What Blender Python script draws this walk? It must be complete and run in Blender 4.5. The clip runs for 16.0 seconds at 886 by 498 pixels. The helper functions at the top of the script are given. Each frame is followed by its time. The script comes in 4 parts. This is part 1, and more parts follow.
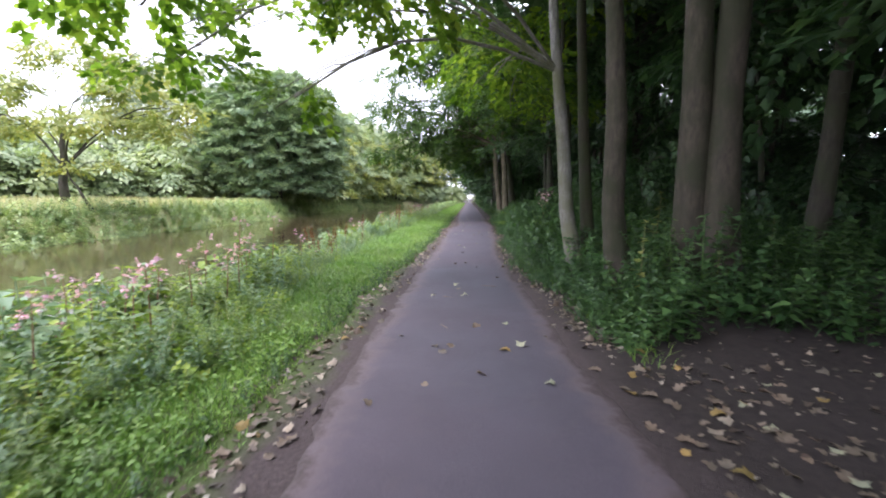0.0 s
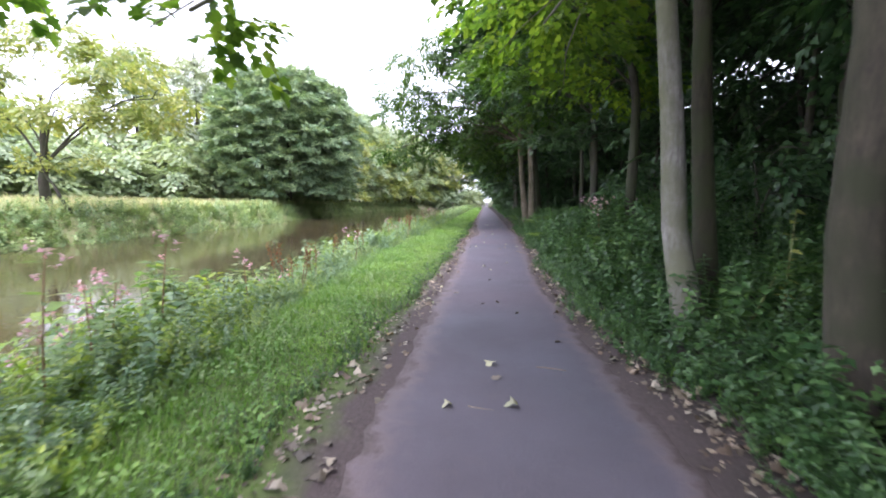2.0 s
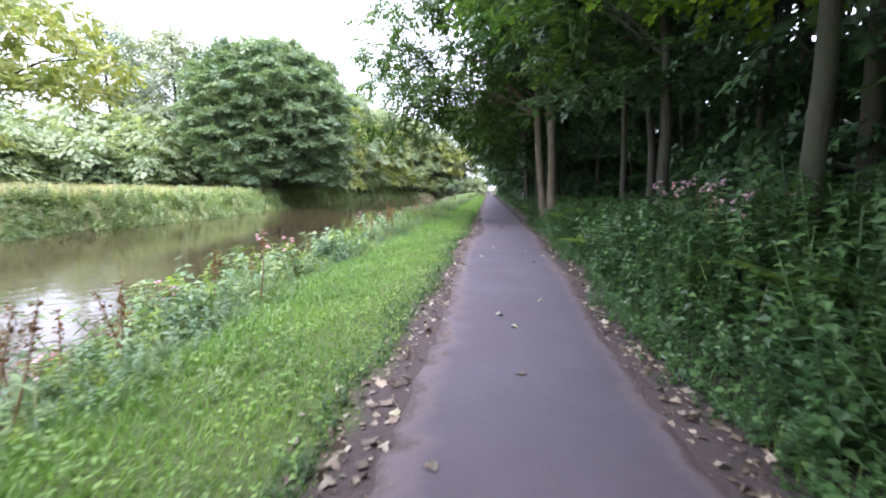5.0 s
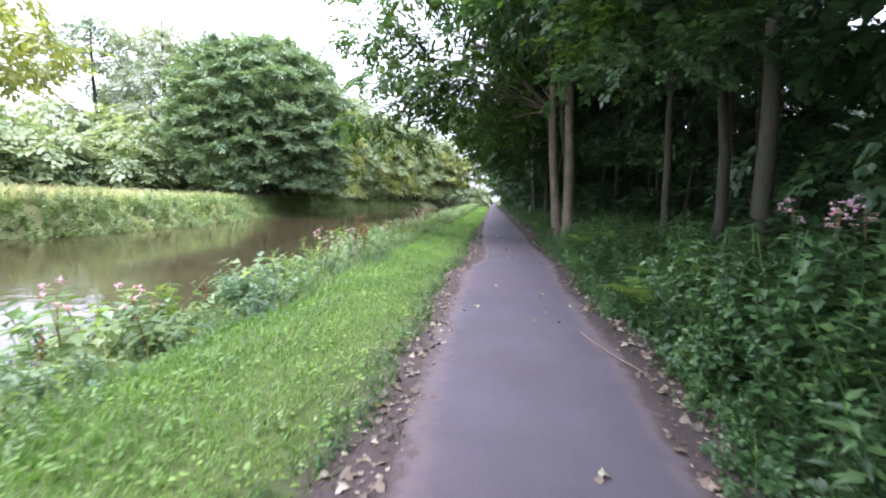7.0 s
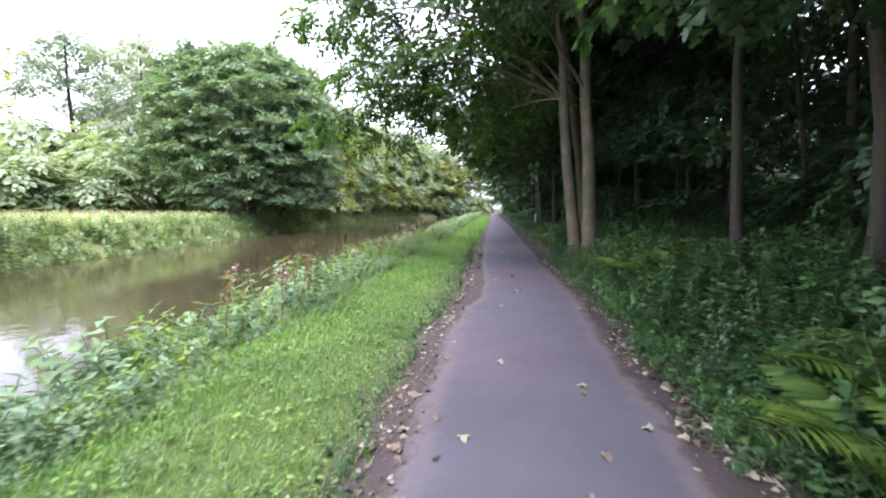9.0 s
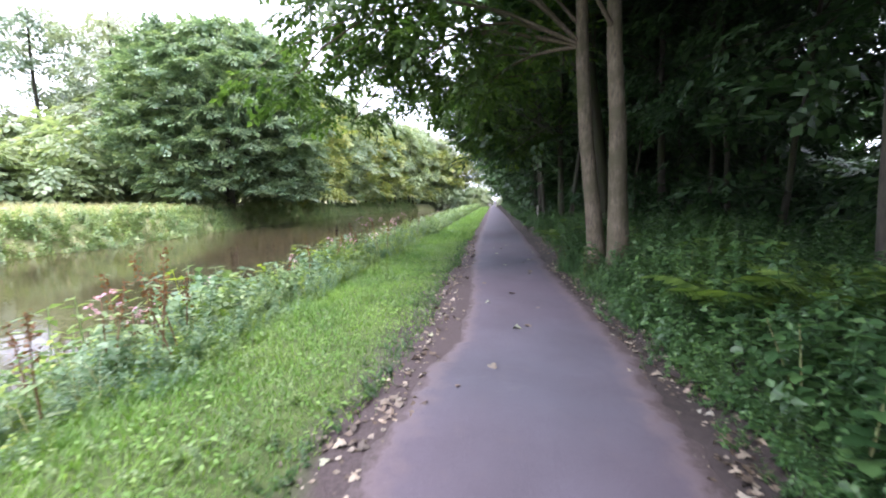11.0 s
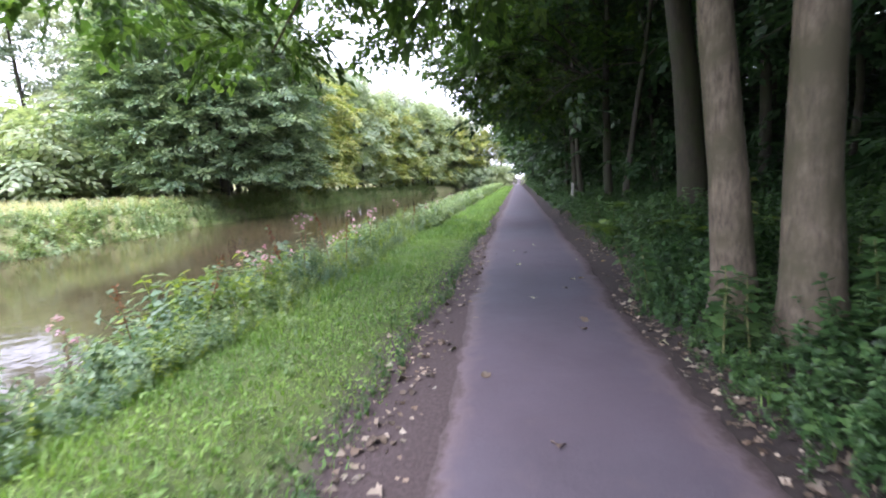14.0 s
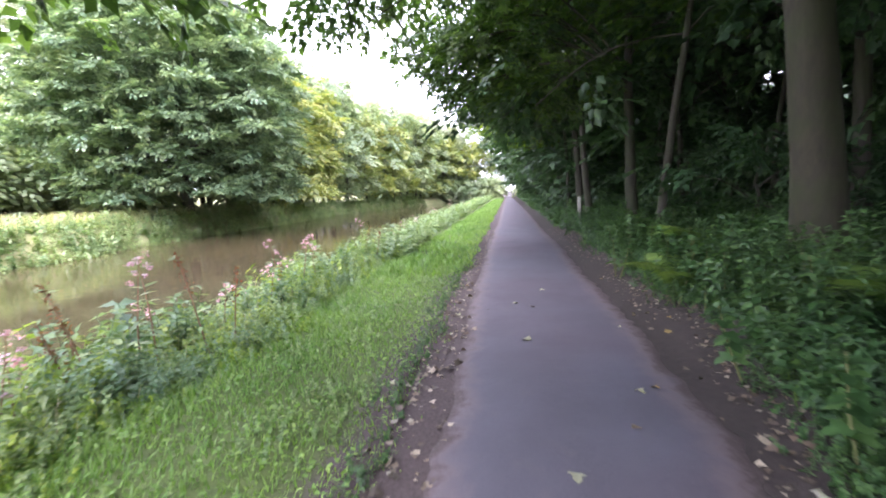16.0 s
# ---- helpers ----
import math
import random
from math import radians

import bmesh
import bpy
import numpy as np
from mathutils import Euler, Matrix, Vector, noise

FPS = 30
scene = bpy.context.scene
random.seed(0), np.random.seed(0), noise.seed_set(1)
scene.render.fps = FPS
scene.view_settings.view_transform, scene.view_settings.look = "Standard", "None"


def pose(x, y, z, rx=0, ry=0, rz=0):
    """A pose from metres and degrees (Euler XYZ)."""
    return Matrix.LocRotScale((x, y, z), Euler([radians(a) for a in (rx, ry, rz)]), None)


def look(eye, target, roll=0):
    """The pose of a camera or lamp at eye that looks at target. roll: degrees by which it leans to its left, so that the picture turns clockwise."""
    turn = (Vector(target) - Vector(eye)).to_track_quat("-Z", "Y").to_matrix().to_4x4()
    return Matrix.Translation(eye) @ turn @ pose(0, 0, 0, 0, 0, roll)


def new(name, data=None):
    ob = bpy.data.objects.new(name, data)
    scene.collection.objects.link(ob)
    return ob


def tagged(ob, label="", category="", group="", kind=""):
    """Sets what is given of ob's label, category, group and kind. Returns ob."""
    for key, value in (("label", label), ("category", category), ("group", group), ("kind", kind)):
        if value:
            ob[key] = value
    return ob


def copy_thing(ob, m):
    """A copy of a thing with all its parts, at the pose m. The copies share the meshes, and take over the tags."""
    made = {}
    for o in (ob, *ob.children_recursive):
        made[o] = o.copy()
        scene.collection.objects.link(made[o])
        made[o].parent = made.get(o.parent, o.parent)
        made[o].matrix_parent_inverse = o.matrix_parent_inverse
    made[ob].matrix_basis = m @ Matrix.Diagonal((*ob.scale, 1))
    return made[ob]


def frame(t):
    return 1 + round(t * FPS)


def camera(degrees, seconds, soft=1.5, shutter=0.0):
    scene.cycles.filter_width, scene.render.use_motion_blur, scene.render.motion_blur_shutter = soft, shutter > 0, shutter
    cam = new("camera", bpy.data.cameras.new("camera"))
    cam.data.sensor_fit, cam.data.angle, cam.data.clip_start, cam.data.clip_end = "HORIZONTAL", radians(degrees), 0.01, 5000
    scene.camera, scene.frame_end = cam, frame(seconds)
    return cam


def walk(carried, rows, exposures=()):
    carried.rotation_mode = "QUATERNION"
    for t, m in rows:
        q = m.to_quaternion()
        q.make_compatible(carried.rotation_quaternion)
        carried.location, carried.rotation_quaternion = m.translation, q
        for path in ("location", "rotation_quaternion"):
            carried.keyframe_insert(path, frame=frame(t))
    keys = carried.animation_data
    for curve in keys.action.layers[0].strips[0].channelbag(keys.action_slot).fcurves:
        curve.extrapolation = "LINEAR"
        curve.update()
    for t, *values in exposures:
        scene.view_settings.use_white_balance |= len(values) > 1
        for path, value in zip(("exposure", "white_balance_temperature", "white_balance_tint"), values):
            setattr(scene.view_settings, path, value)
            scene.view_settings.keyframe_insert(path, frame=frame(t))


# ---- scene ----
cam = camera(91.7, 16.0, soft=1.9, shutter=0.4)
METRES, EYE = 25.8, 1.44
PLACE = pose(0, 0, EYE, -5.8, 1.2, 3.0)   # how the walked line lies in the world
TURN = pose(0, 0, 0, -6.7, 0.0, 3.0)       # how the first view is turned
ROWS = [
    (0.0, 0.0, 0.0, 0.0, 0.0, 0.0, -0.0),
    (0.5, -0.0018, 0.0305, 0.0028, 0.17, -0.36, 0.67),
    (1.0, -0.0025, 0.0621, 0.007, 1.56, 0.66, -0.93),
    (1.5, -0.0029, 0.0916, 0.0096, -0.38, -0.18, 0.85),
    (2.0, -0.0034, 0.1228, 0.0138, 2.02, 0.46, -0.94),
    (2.5, -0.0054, 0.1528, 0.016, -1.04, -0.77, 0.65),
    (3.0, -0.0054, 0.1832, 0.0201, 3.12, -1.48, 0.32),
    (5.5, 0.0033, 0.3372, 0.0352, 2.55, -0.97, -1.44),
    (6.0, 0.0063, 0.3694, 0.0398, 4.05, -0.7, -1.71),
    (6.5, 0.0071, 0.3998, 0.0431, 2.5, -0.06, -2.02),
    (7.0, 0.0101, 0.431, 0.048, 2.81, 0.12, -2.37),
    (7.5, 0.0115, 0.4603, 0.0517, -1.21, -0.03, -1.5),
    (8.0, 0.0153, 0.4919, 0.0566, 2.43, -0.11, -0.56),
    (8.5, 0.0171, 0.5224, 0.0605, 0.47, 1.27, -0.42),
    (9.0, 0.0196, 0.5539, 0.0648, 3.28, 1.35, -0.32),
    (11.5, 0.0355, 0.7066, 0.0785, 3.16, -0.23, -0.19),
    (12.0, 0.0386, 0.7379, 0.0818, 4.42, -0.7, 1.19),
    (12.5, 0.0398, 0.7682, 0.0855, 3.05, -1.04, 2.16),
    (13.0, 0.0435, 0.7992, 0.0887, 4.74, -0.55, 1.36),
    (13.5, 0.0453, 0.8293, 0.0918, 5.13, -1.42, 1.69),
    (14.0, 0.0479, 0.8614, 0.0947, 6.51, -2.22, 1.66),
    (14.5, 0.0477, 0.8933, 0.0995, 4.99, -0.02, 0.75),
    (15.0, 0.0487, 0.9246, 0.1025, 7.16, 0.28, 1.81),
    (15.5, 0.0485, 0.9581, 0.1057, 3.72, -0.16, 1.04),
    (16.0, 0.0493, 0.9908, 0.109, 5.28, -0.67, 1.79),
]


def carried_pose(x, y, z, yaw, pitch, roll):
    m = TURN @ pose(0, 0, 0, 90 + pitch, roll, yaw)
    m.translation = PLACE @ Vector((METRES * x, METRES * y, METRES * z))
    return m


EXPOSURE = 1.68
LIGHT = ((0.0, -0.25, 6000, 22), (1.5, -0.05, 5900, 23), (3.0, -0.08, 5800, 24), (7.0, -0.03, 5750, 22), (9.0, -0.02, 5800, 21), (12.0, 0.12, 5800, 25), (13.5, 0.05, 5800, 26), (15.0, 0.3, 5850, 27), (16.0, 0.62, 5900, 28))
walk(cam, [(r[0], carried_pose(*r[1:])) for r in ROWS], [(t, EXPOSURE + e, warmth, tint) for t, e, warmth, tint in LIGHT])

# ---- world and sun ----
world = bpy.data.worlds.new("sky")
scene.world = world
world.use_nodes = True
wt = world.node_tree
sky = wt.nodes.new("ShaderNodeTexSky")
sky.sky_type, sky.sun_disc = "NISHITA", False
sky.sun_elevation, sky.sun_rotation = radians(73), radians(-146)
sky.air_density, sky.dust_density = 1.0, 3.0
cloud = wt.nodes.new("ShaderNodeMix")
cloud.data_type = "RGBA"
cloud.inputs[0].default_value = 0.8
cloud.inputs[7].default_value = (9.0, 9.2, 9.5, 1)      # an even bright overcast in the sky's own units
wt.links.new(sky.outputs[0], cloud.inputs[6])
wt.links.new(cloud.outputs[2], wt.nodes["Background"].inputs[0])
wt.nodes["Background"].inputs[1].default_value = 0.15

sun = new("sun", bpy.data.lights.new("sun", "SUN"))
sun.data.energy, sun.data.angle, sun.data.color = 2.0, radians(50), (1.0, 0.96, 0.9)
sun.matrix_world = look((-7, -10.3, 40), (0, 0, 0))

# ---- materials ----


def material(name):
    m = bpy.data.materials.new(name)
    m.use_nodes = True
    nt = m.node_tree
    return m, nt, nt.nodes["Principled BSDF"]


def noise_ramp(nt, scale, stops, detail=5.0, coords=None, rough=0.6):
    n = nt.nodes.new("ShaderNodeTexNoise")
    n.inputs["Scale"].default_value, n.inputs["Detail"].default_value, n.inputs["Roughness"].default_value = scale, detail, rough
    if coords is not None:
        nt.links.new(coords, n.inputs["Vector"])
    r = nt.nodes.new("ShaderNodeValToRGB")
    while len(r.color_ramp.elements) < len(stops):
        r.color_ramp.elements.new(0.5)
    for e, (p, c) in zip(r.color_ramp.elements, stops):
        e.position, e.color = p, (*c, 1)
    nt.links.new(n.outputs["Fac"], r.inputs[0])
    return n, r


def mix(nt, a, b, fac, mode="MIX"):
    x = nt.nodes.new("ShaderNodeMix")
    x.data_type, x.blend_type = "RGBA", mode
    for sock, v in ((x.inputs[0], fac), (x.inputs[6], a), (x.inputs[7], b)):
        if isinstance(v, bpy.types.NodeSocket):
            nt.links.new(v, sock)
        else:
            sock.default_value = v if isinstance(v, float) else (*v, 1)
    return x.outputs[2]


def bump(nt, bsdf, height, strength, distance):
    b = nt.nodes.new("ShaderNodeBump")
    b.inputs["Strength"].default_value, b.inputs["Distance"].default_value = strength, distance
    nt.links.new(height, b.inputs["Height"])
    nt.links.new(b.outputs[0], bsdf.inputs["Normal"])


def position(nt):
    return nt.nodes.new("ShaderNodeNewGeometry").outputs["Position"]


def leaf_material(name, dark, mid, light, through_light=0.3, rough=0.42, patch=0.5):
    """Leaves: each takes its own shade, and patches of the crown differ a little."""
    m, nt, b = material(name)
    g = nt.nodes.new("ShaderNodeNewGeometry")
    r = nt.nodes.new("ShaderNodeValToRGB")
    r.color_ramp.elements.new(0.5)
    for e, (p, c) in zip(r.color_ramp.elements, ((0.0, dark), (0.55, mid), (1.0, light))):
        e.position, e.color = p, (*c, 1)
    nt.links.new(g.outputs["Random Per Island"], r.inputs[0])
    _, pr = noise_ramp(nt, patch, ((0.35, (0.72, 0.8, 0.75)), (0.65, (1.15, 1.1, 0.95))), 2.0, g.outputs["Position"])
    _, fr = noise_ramp(nt, 60.0, ((0.3, (0.85, 0.85, 0.85)), (0.7, (1.1, 1.1, 1.1))), 2.0, g.outputs["Position"])
    c = mix(nt, mix(nt, r.outputs[0], pr.outputs[0], 1.0, "MULTIPLY"), fr.outputs[0], 1.0, "MULTIPLY")
    nt.links.new(c, b.inputs["Base Color"])
    b.inputs["Roughness"].default_value = rough
    t = nt.nodes.new("ShaderNodeBsdfTranslucent")
    nt.links.new(mix(nt, c, (1.2, 1.25, 0.65), 1.0, "MULTIPLY"), t.inputs[0])
    s = nt.nodes.new("ShaderNodeMixShader")
    s.inputs[0].default_value = through_light
    nt.links.new(b.outputs[0], s.inputs[1])
    nt.links.new(t.outputs[0], s.inputs[2])
    nt.links.new(s.outputs[0], nt.nodes["Material Output"].inputs[0])
    return m


def bark_material(name, low, high, moss):
    m, nt, b = material(name)
    p = position(nt)
    sc = nt.nodes.new("ShaderNodeMapping")
    sc.inputs["Scale"].default_value = (1, 1, 0.25)
    nt.links.new(p, sc.inputs[0])
    n, r = noise_ramp(nt, 22.0, ((0.3, low), (0.7, high)), 8.0, sc.outputs[0], 0.7)
    _, blotch = noise_ramp(nt, 2.2, ((0.4, (0, 0, 0)), (0.62, (1, 1, 1))), 4.0, p)
    c = mix(nt, r.outputs[0], moss, blotch.outputs[0])
    nt.links.new(c, b.inputs["Base Color"])
    b.inputs["Roughness"].default_value = 0.85
    bump(nt, b, n.outputs["Fac"], 0.6, 0.02)
    return m


def plain_material(name, low, high, scale=30.0, rough=0.8):
    m, nt, b = material(name)
    n, r = noise_ramp(nt, scale, ((0.3, low), (0.7, high)), 5.0, position(nt))
    nt.links.new(r.outputs[0], b.inputs["Base Color"])
    b.inputs["Roughness"].default_value = rough
    bump(nt, b, n.outputs["Fac"], 0.3, 0.01)
    return m


def ground_material():
    """Dirt beside the path, mossy soil under the verge, leaf litter darkened for shade in the wood, meadow across the
    water.
    """
    m, nt, b = material("soil")
    p = position(nt)
    sep = nt.nodes.new("ShaderNodeSeparateXYZ")
    nt.links.new(p, sep.inputs[0])
    wob = nt.nodes.new("ShaderNodeTexNoise")
    wob.inputs["Scale"].default_value = 1.6
    wob.inputs["Detail"].default_value = 6.0
    nt.links.new(p, wob.inputs["Vector"])
    wx = nt.nodes.new("ShaderNodeMath")
    wx.operation = "MULTIPLY_ADD"
    nt.links.new(wob.outputs[0], wx.inputs[0])
    wx.inputs[1].default_value = 0.7
    nt.links.new(sep.outputs[0], wx.inputs[2])

    def step(at, width):
        s = nt.nodes.new("ShaderNodeMapRange")
        s.inputs["From Min"].default_value, s.inputs["From Max"].default_value = at - width + 0.35, at + width + 0.35
        nt.links.new(wx.outputs[0], s.inputs[0])
        return s.outputs[0]

    _, meadow = noise_ramp(nt, 0.5, ((0.3, (0.22, 0.25, 0.10)), (0.7, (0.34, 0.31, 0.16))), 5.0, p)
    _, soil = noise_ramp(nt, 9.0, ((0.3, (0.06, 0.09, 0.025)), (0.7, (0.10, 0.14, 0.035))), 6.0, p)
    fine, dirt = noise_ramp(nt, 34.0, ((0.25, (0.036, 0.027, 0.026)), (0.5, (0.07, 0.052, 0.05)), (0.8, (0.12, 0.094, 0.09))), 9.0, p, 0.7)
    # leaf mould, with the wood's shade also put into its dark tone
    _, litter = noise_ramp(nt, 14.0, ((0.3, (0.017, 0.013, 0.011)), (0.7, (0.046, 0.034, 0.029))), 8.0, p, 0.7)
    c = mix(nt, meadow.outputs[0], soil.outputs[0], step(-12.0, 1.5))
    c = mix(nt, c, dirt.outputs[0], step(-1.25, 0.16))
    c = mix(nt, c, litter.outputs[0], step(1.2, 0.25))
    nt.links.new(c, b.inputs["Base Color"])
    b.inputs["Roughness"].default_value = 0.95
    bump(nt, b, fine.outputs["Fac"], 0.8, 0.02)
    return m


def tarmac_material():
    m, nt, b = material("tarmac")
    p = position(nt)
    fine, grit = noise_ramp(nt, 220.0, ((0.3, (0.06, 0.053, 0.063)), (0.6, (0.1, 0.091, 0.107)), (0.75, (0.17, 0.158, 0.18))), 3.0, p)
    _, stain = noise_ramp(nt, 1.1, ((0.3, (0.82, 0.78, 0.8)), (0.7, (1.08, 1.06, 1.1))), 6.0, p)
    _, dust = noise_ramp(nt, 5.0, ((0.55, (0, 0, 0)), (0.8, (0.35, 0.35, 0.35))), 8.0, p, 0.7)
    c = mix(nt, grit.outputs[0], stain.outputs[0], 1.0, "MULTIPLY")
    c = mix(nt, c, (0.13, 0.105, 0.1), dust.outputs[0])
    _, worn = noise_ramp(nt, 0.22, ((0.38, (1.06, 0.98, 0.99)), (0.6, (0.95, 1.02, 1.04))), 2.0, p)
    c = mix(nt, c, worn.outputs[0], 1.0, "MULTIPLY")
    # dirt trodden over the ragged edges
    far = nt.nodes.new("ShaderNodeAttribute")
    far.attribute_name = "rim"
    wob = nt.nodes.new("ShaderNodeTexNoise")
    wob.inputs["Scale"].default_value, wob.inputs["Detail"].default_value, wob.inputs["Roughness"].default_value = 4.0, 9.0, 0.7
    nt.links.new(p, wob.inputs["Vector"])
    reach = nt.nodes.new("ShaderNodeMath")
    reach.operation = "MULTIPLY_ADD"
    nt.links.new(wob.outputs[0], reach.inputs[0])
    reach.inputs[1].default_value = 0.55
    nt.links.new(far.outputs["Fac"], reach.inputs[2])
    edge = nt.nodes.new("ShaderNodeMapRange")
    edge.inputs["From Min"].default_value, edge.inputs["From Max"].default_value = 1.13, 1.21
    nt.links.new(reach.outputs[0], edge.inputs[0])
    sand = nt.nodes.new("ShaderNodeMapRange")
    sand.inputs["From Min"].default_value, sand.inputs["From Max"].default_value = 0.98, 1.2
    nt.links.new(reach.outputs[0], sand.inputs[0])
    c = mix(nt, c, mix(nt, c, (0.17, 0.125, 0.12), 0.6), sand.outputs[0])
    _, dirt = noise_ramp(nt, 34.0, ((0.25, (0.036, 0.027, 0.026)), (0.5, (0.07, 0.052, 0.05)), (0.8, (0.12, 0.094, 0.09))), 9.0, p, 0.7)
    c = mix(nt, c, dirt.outputs[0], edge.outputs[0])
    nt.links.new(c, b.inputs["Base Color"])
    b.inputs["Roughness"].default_value = 0.8
    bump(nt, b, fine.outputs["Fac"], 0.5, 0.004)
    return m


def water_material():
    m, nt, b = material("canal_water")
    p = position(nt)
    _, r = noise_ramp(nt, 0.3, ((0.3, (0.044, 0.035, 0.019)), (0.7, (0.062, 0.05, 0.028))), 3.0, p)
    nt.links.new(r.outputs[0], b.inputs["Base Color"])
    b.inputs["Roughness"].default_value = 0.03
    b.inputs["IOR"].default_value = 1.33
    n = nt.nodes.new("ShaderNodeTexNoise")
    n.inputs["Scale"].default_value = 3.0
    n.inputs["Detail"].default_value = 3.0
    nt.links.new(p, n.inputs["Vector"])
    bump(nt, b, n.outputs["Fac"], 0.12, 0.05)
    return m


# woodland foliage in three tones: shade with bluish sky sheen, backlight, and half light painted in
LEAF_WOOD_SHADED = leaf_material("wood_leaf_shaded", (0.032, 0.07, 0.03), (0.055, 0.115, 0.052), (0.098, 0.18, 0.08), 0.3, 0.38)
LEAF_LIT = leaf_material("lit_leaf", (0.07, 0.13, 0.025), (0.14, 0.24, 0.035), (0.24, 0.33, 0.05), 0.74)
LEAF_HALF_LIT = leaf_material("half_lit_leaf", (0.042, 0.085, 0.024), (0.075, 0.145, 0.034), (0.13, 0.22, 0.05), 0.5)
LEAF_BIG = leaf_material("broad_tree_leaf", (0.135, 0.21, 0.135), (0.24, 0.335, 0.205), (0.39, 0.48, 0.3), 0.28, 0.38)
LEAF_YELLOW = leaf_material("yellowing_leaf", (0.22, 0.28, 0.09), (0.32, 0.36, 0.12), (0.45, 0.44, 0.17), 0.4)
# distance haze is painted into these two as paler, greyer leaf colour
LEAF_FAR_HAZE = leaf_material("far_leaf_hazed", (0.22, 0.29, 0.18), (0.32, 0.39, 0.25), (0.42, 0.48, 0.32), 0.4, patch=0.12)
LEAF_PALE_HAZE = leaf_material("pale_far_leaf_hazed", (0.26, 0.31, 0.26), (0.34, 0.39, 0.33), (0.42, 0.46, 0.4), 0.32, patch=0.12)
LEAF_HERB = leaf_material("bank_herb_leaf", (0.13, 0.21, 0.09), (0.23, 0.34, 0.14), (0.36, 0.45, 0.24), 0.4, patch=0.9)
LEAF_LUSH = leaf_material("lush_herb_leaf", (0.13, 0.22, 0.035), (0.25, 0.37, 0.055), (0.38, 0.47, 0.09), 0.42, patch=0.9)
LEAF_NETTLE = leaf_material("nettle_leaf", (0.1, 0.18, 0.1), (0.18, 0.29, 0.16), (0.29, 0.4, 0.26), 0.35, patch=0.9)
LEAF_BANK = leaf_material("far_bank_leaf", (0.17, 0.25, 0.12), (0.3, 0.4, 0.19), (0.44, 0.52, 0.3), 0.4, patch=0.7)
# herb greens with the trees' shade painted in; the edge weeds share them
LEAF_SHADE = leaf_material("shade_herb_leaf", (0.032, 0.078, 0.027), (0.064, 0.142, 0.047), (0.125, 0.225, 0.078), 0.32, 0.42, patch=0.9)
LEAF_FERN = leaf_material("fern_frond", (0.08, 0.15, 0.035), (0.14, 0.23, 0.055), (0.2, 0.3, 0.08), 0.4)
GRASS = leaf_material("grass_blade", (0.115, 0.23, 0.045), (0.18, 0.33, 0.07), (0.28, 0.42, 0.125), 0.42, 0.5, 0.8)
HAY = leaf_material("dry_grass", (0.36, 0.38, 0.2), (0.55, 0.51, 0.35), (0.7, 0.62, 0.52), 0.42, 0.6, 0.3)
FALLEN = leaf_material("fallen_leaf", (0.06, 0.042, 0.032), (0.16, 0.12, 0.095), (0.4, 0.34, 0.29), 0.05, 0.6, 3.0)
FALLEN_GOLD = leaf_material("fallen_gold_leaf", (0.22, 0.14, 0.05), (0.3, 0.2, 0.07), (0.4, 0.3, 0.13), 0.1, 0.6, 3.0)
FALLEN_GREEN = leaf_material("fallen_green_leaf", (0.22, 0.22, 0.15), (0.34, 0.34, 0.25), (0.46, 0.45, 0.36), 0.1, 0.6, 3.0)
PETAL = leaf_material("pink_petal", (0.6, 0.3, 0.48), (0.72, 0.42, 0.62), (0.8, 0.6, 0.75), 0.3, 0.6, 3.0)
RUST = leaf_material("rust_seed", (0.12, 0.045, 0.02), (0.2, 0.085, 0.03), (0.3, 0.16, 0.05), 0.2, 0.7, 3.0)
BARK_GREY = bark_material("grey_bark", (0.10, 0.092, 0.08), (0.32, 0.305, 0.28), (0.14, 0.14, 0.09))
# brown bark, darkened in colour for the shade on the clump
BARK_BROWN_SHADED = bark_material("brown_bark_shaded", (0.018, 0.015, 0.011), (0.088, 0.07, 0.05), (0.03, 0.032, 0.014))
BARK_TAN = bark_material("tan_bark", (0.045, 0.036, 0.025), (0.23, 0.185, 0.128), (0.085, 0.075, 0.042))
# mossy bark, its colour cut further because the trunk stands in shade
BARK_MOSS_SHADED = bark_material("mossy_bark_shaded", (0.018, 0.016, 0.01), (0.055, 0.046, 0.026), (0.03, 0.036, 0.011))
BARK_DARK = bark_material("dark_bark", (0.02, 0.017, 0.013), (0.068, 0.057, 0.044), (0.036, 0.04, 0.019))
STEM = plain_material("green_stem", (0.10, 0.13, 0.04), (0.2, 0.2, 0.08))
STEM_RED = plain_material("reddish_stem", (0.16, 0.08, 0.05), (0.24, 0.16, 0.08))
TWIG = plain_material("dead_twig", (0.12, 0.085, 0.06), (0.3, 0.24, 0.18))
PALE_WOOD = plain_material("weathered_wood", (0.35, 0.33, 0.3), (0.55, 0.53, 0.5))
SOIL, TARMAC, WATER = ground_material(), tarmac_material(), water_material()

# ---- mesh helpers ----
RNG = np.random.default_rng(7)


def mesh(name, verts, tris, mat, smooth=False):
    me = bpy.data.meshes.new(name)
    verts, tris = np.asarray(verts, np.float32), np.asarray(tris, np.int32)
    k = tris.shape[1]
    me.vertices.add(len(verts))
    me.vertices.foreach_set("co", verts.ravel())
    me.loops.add(tris.size)
    me.loops.foreach_set("vertex_index", tris.ravel())
    me.polygons.add(len(tris))
    me.polygons.foreach_set("loop_start", np.arange(0, tris.size, k, dtype=np.int32))
    me.update(calc_edges=True)
    me.validate()
    if smooth:
        me.polygons.foreach_set("use_smooth", np.ones(len(me.polygons), bool))
    me.materials.append(mat)
    return me


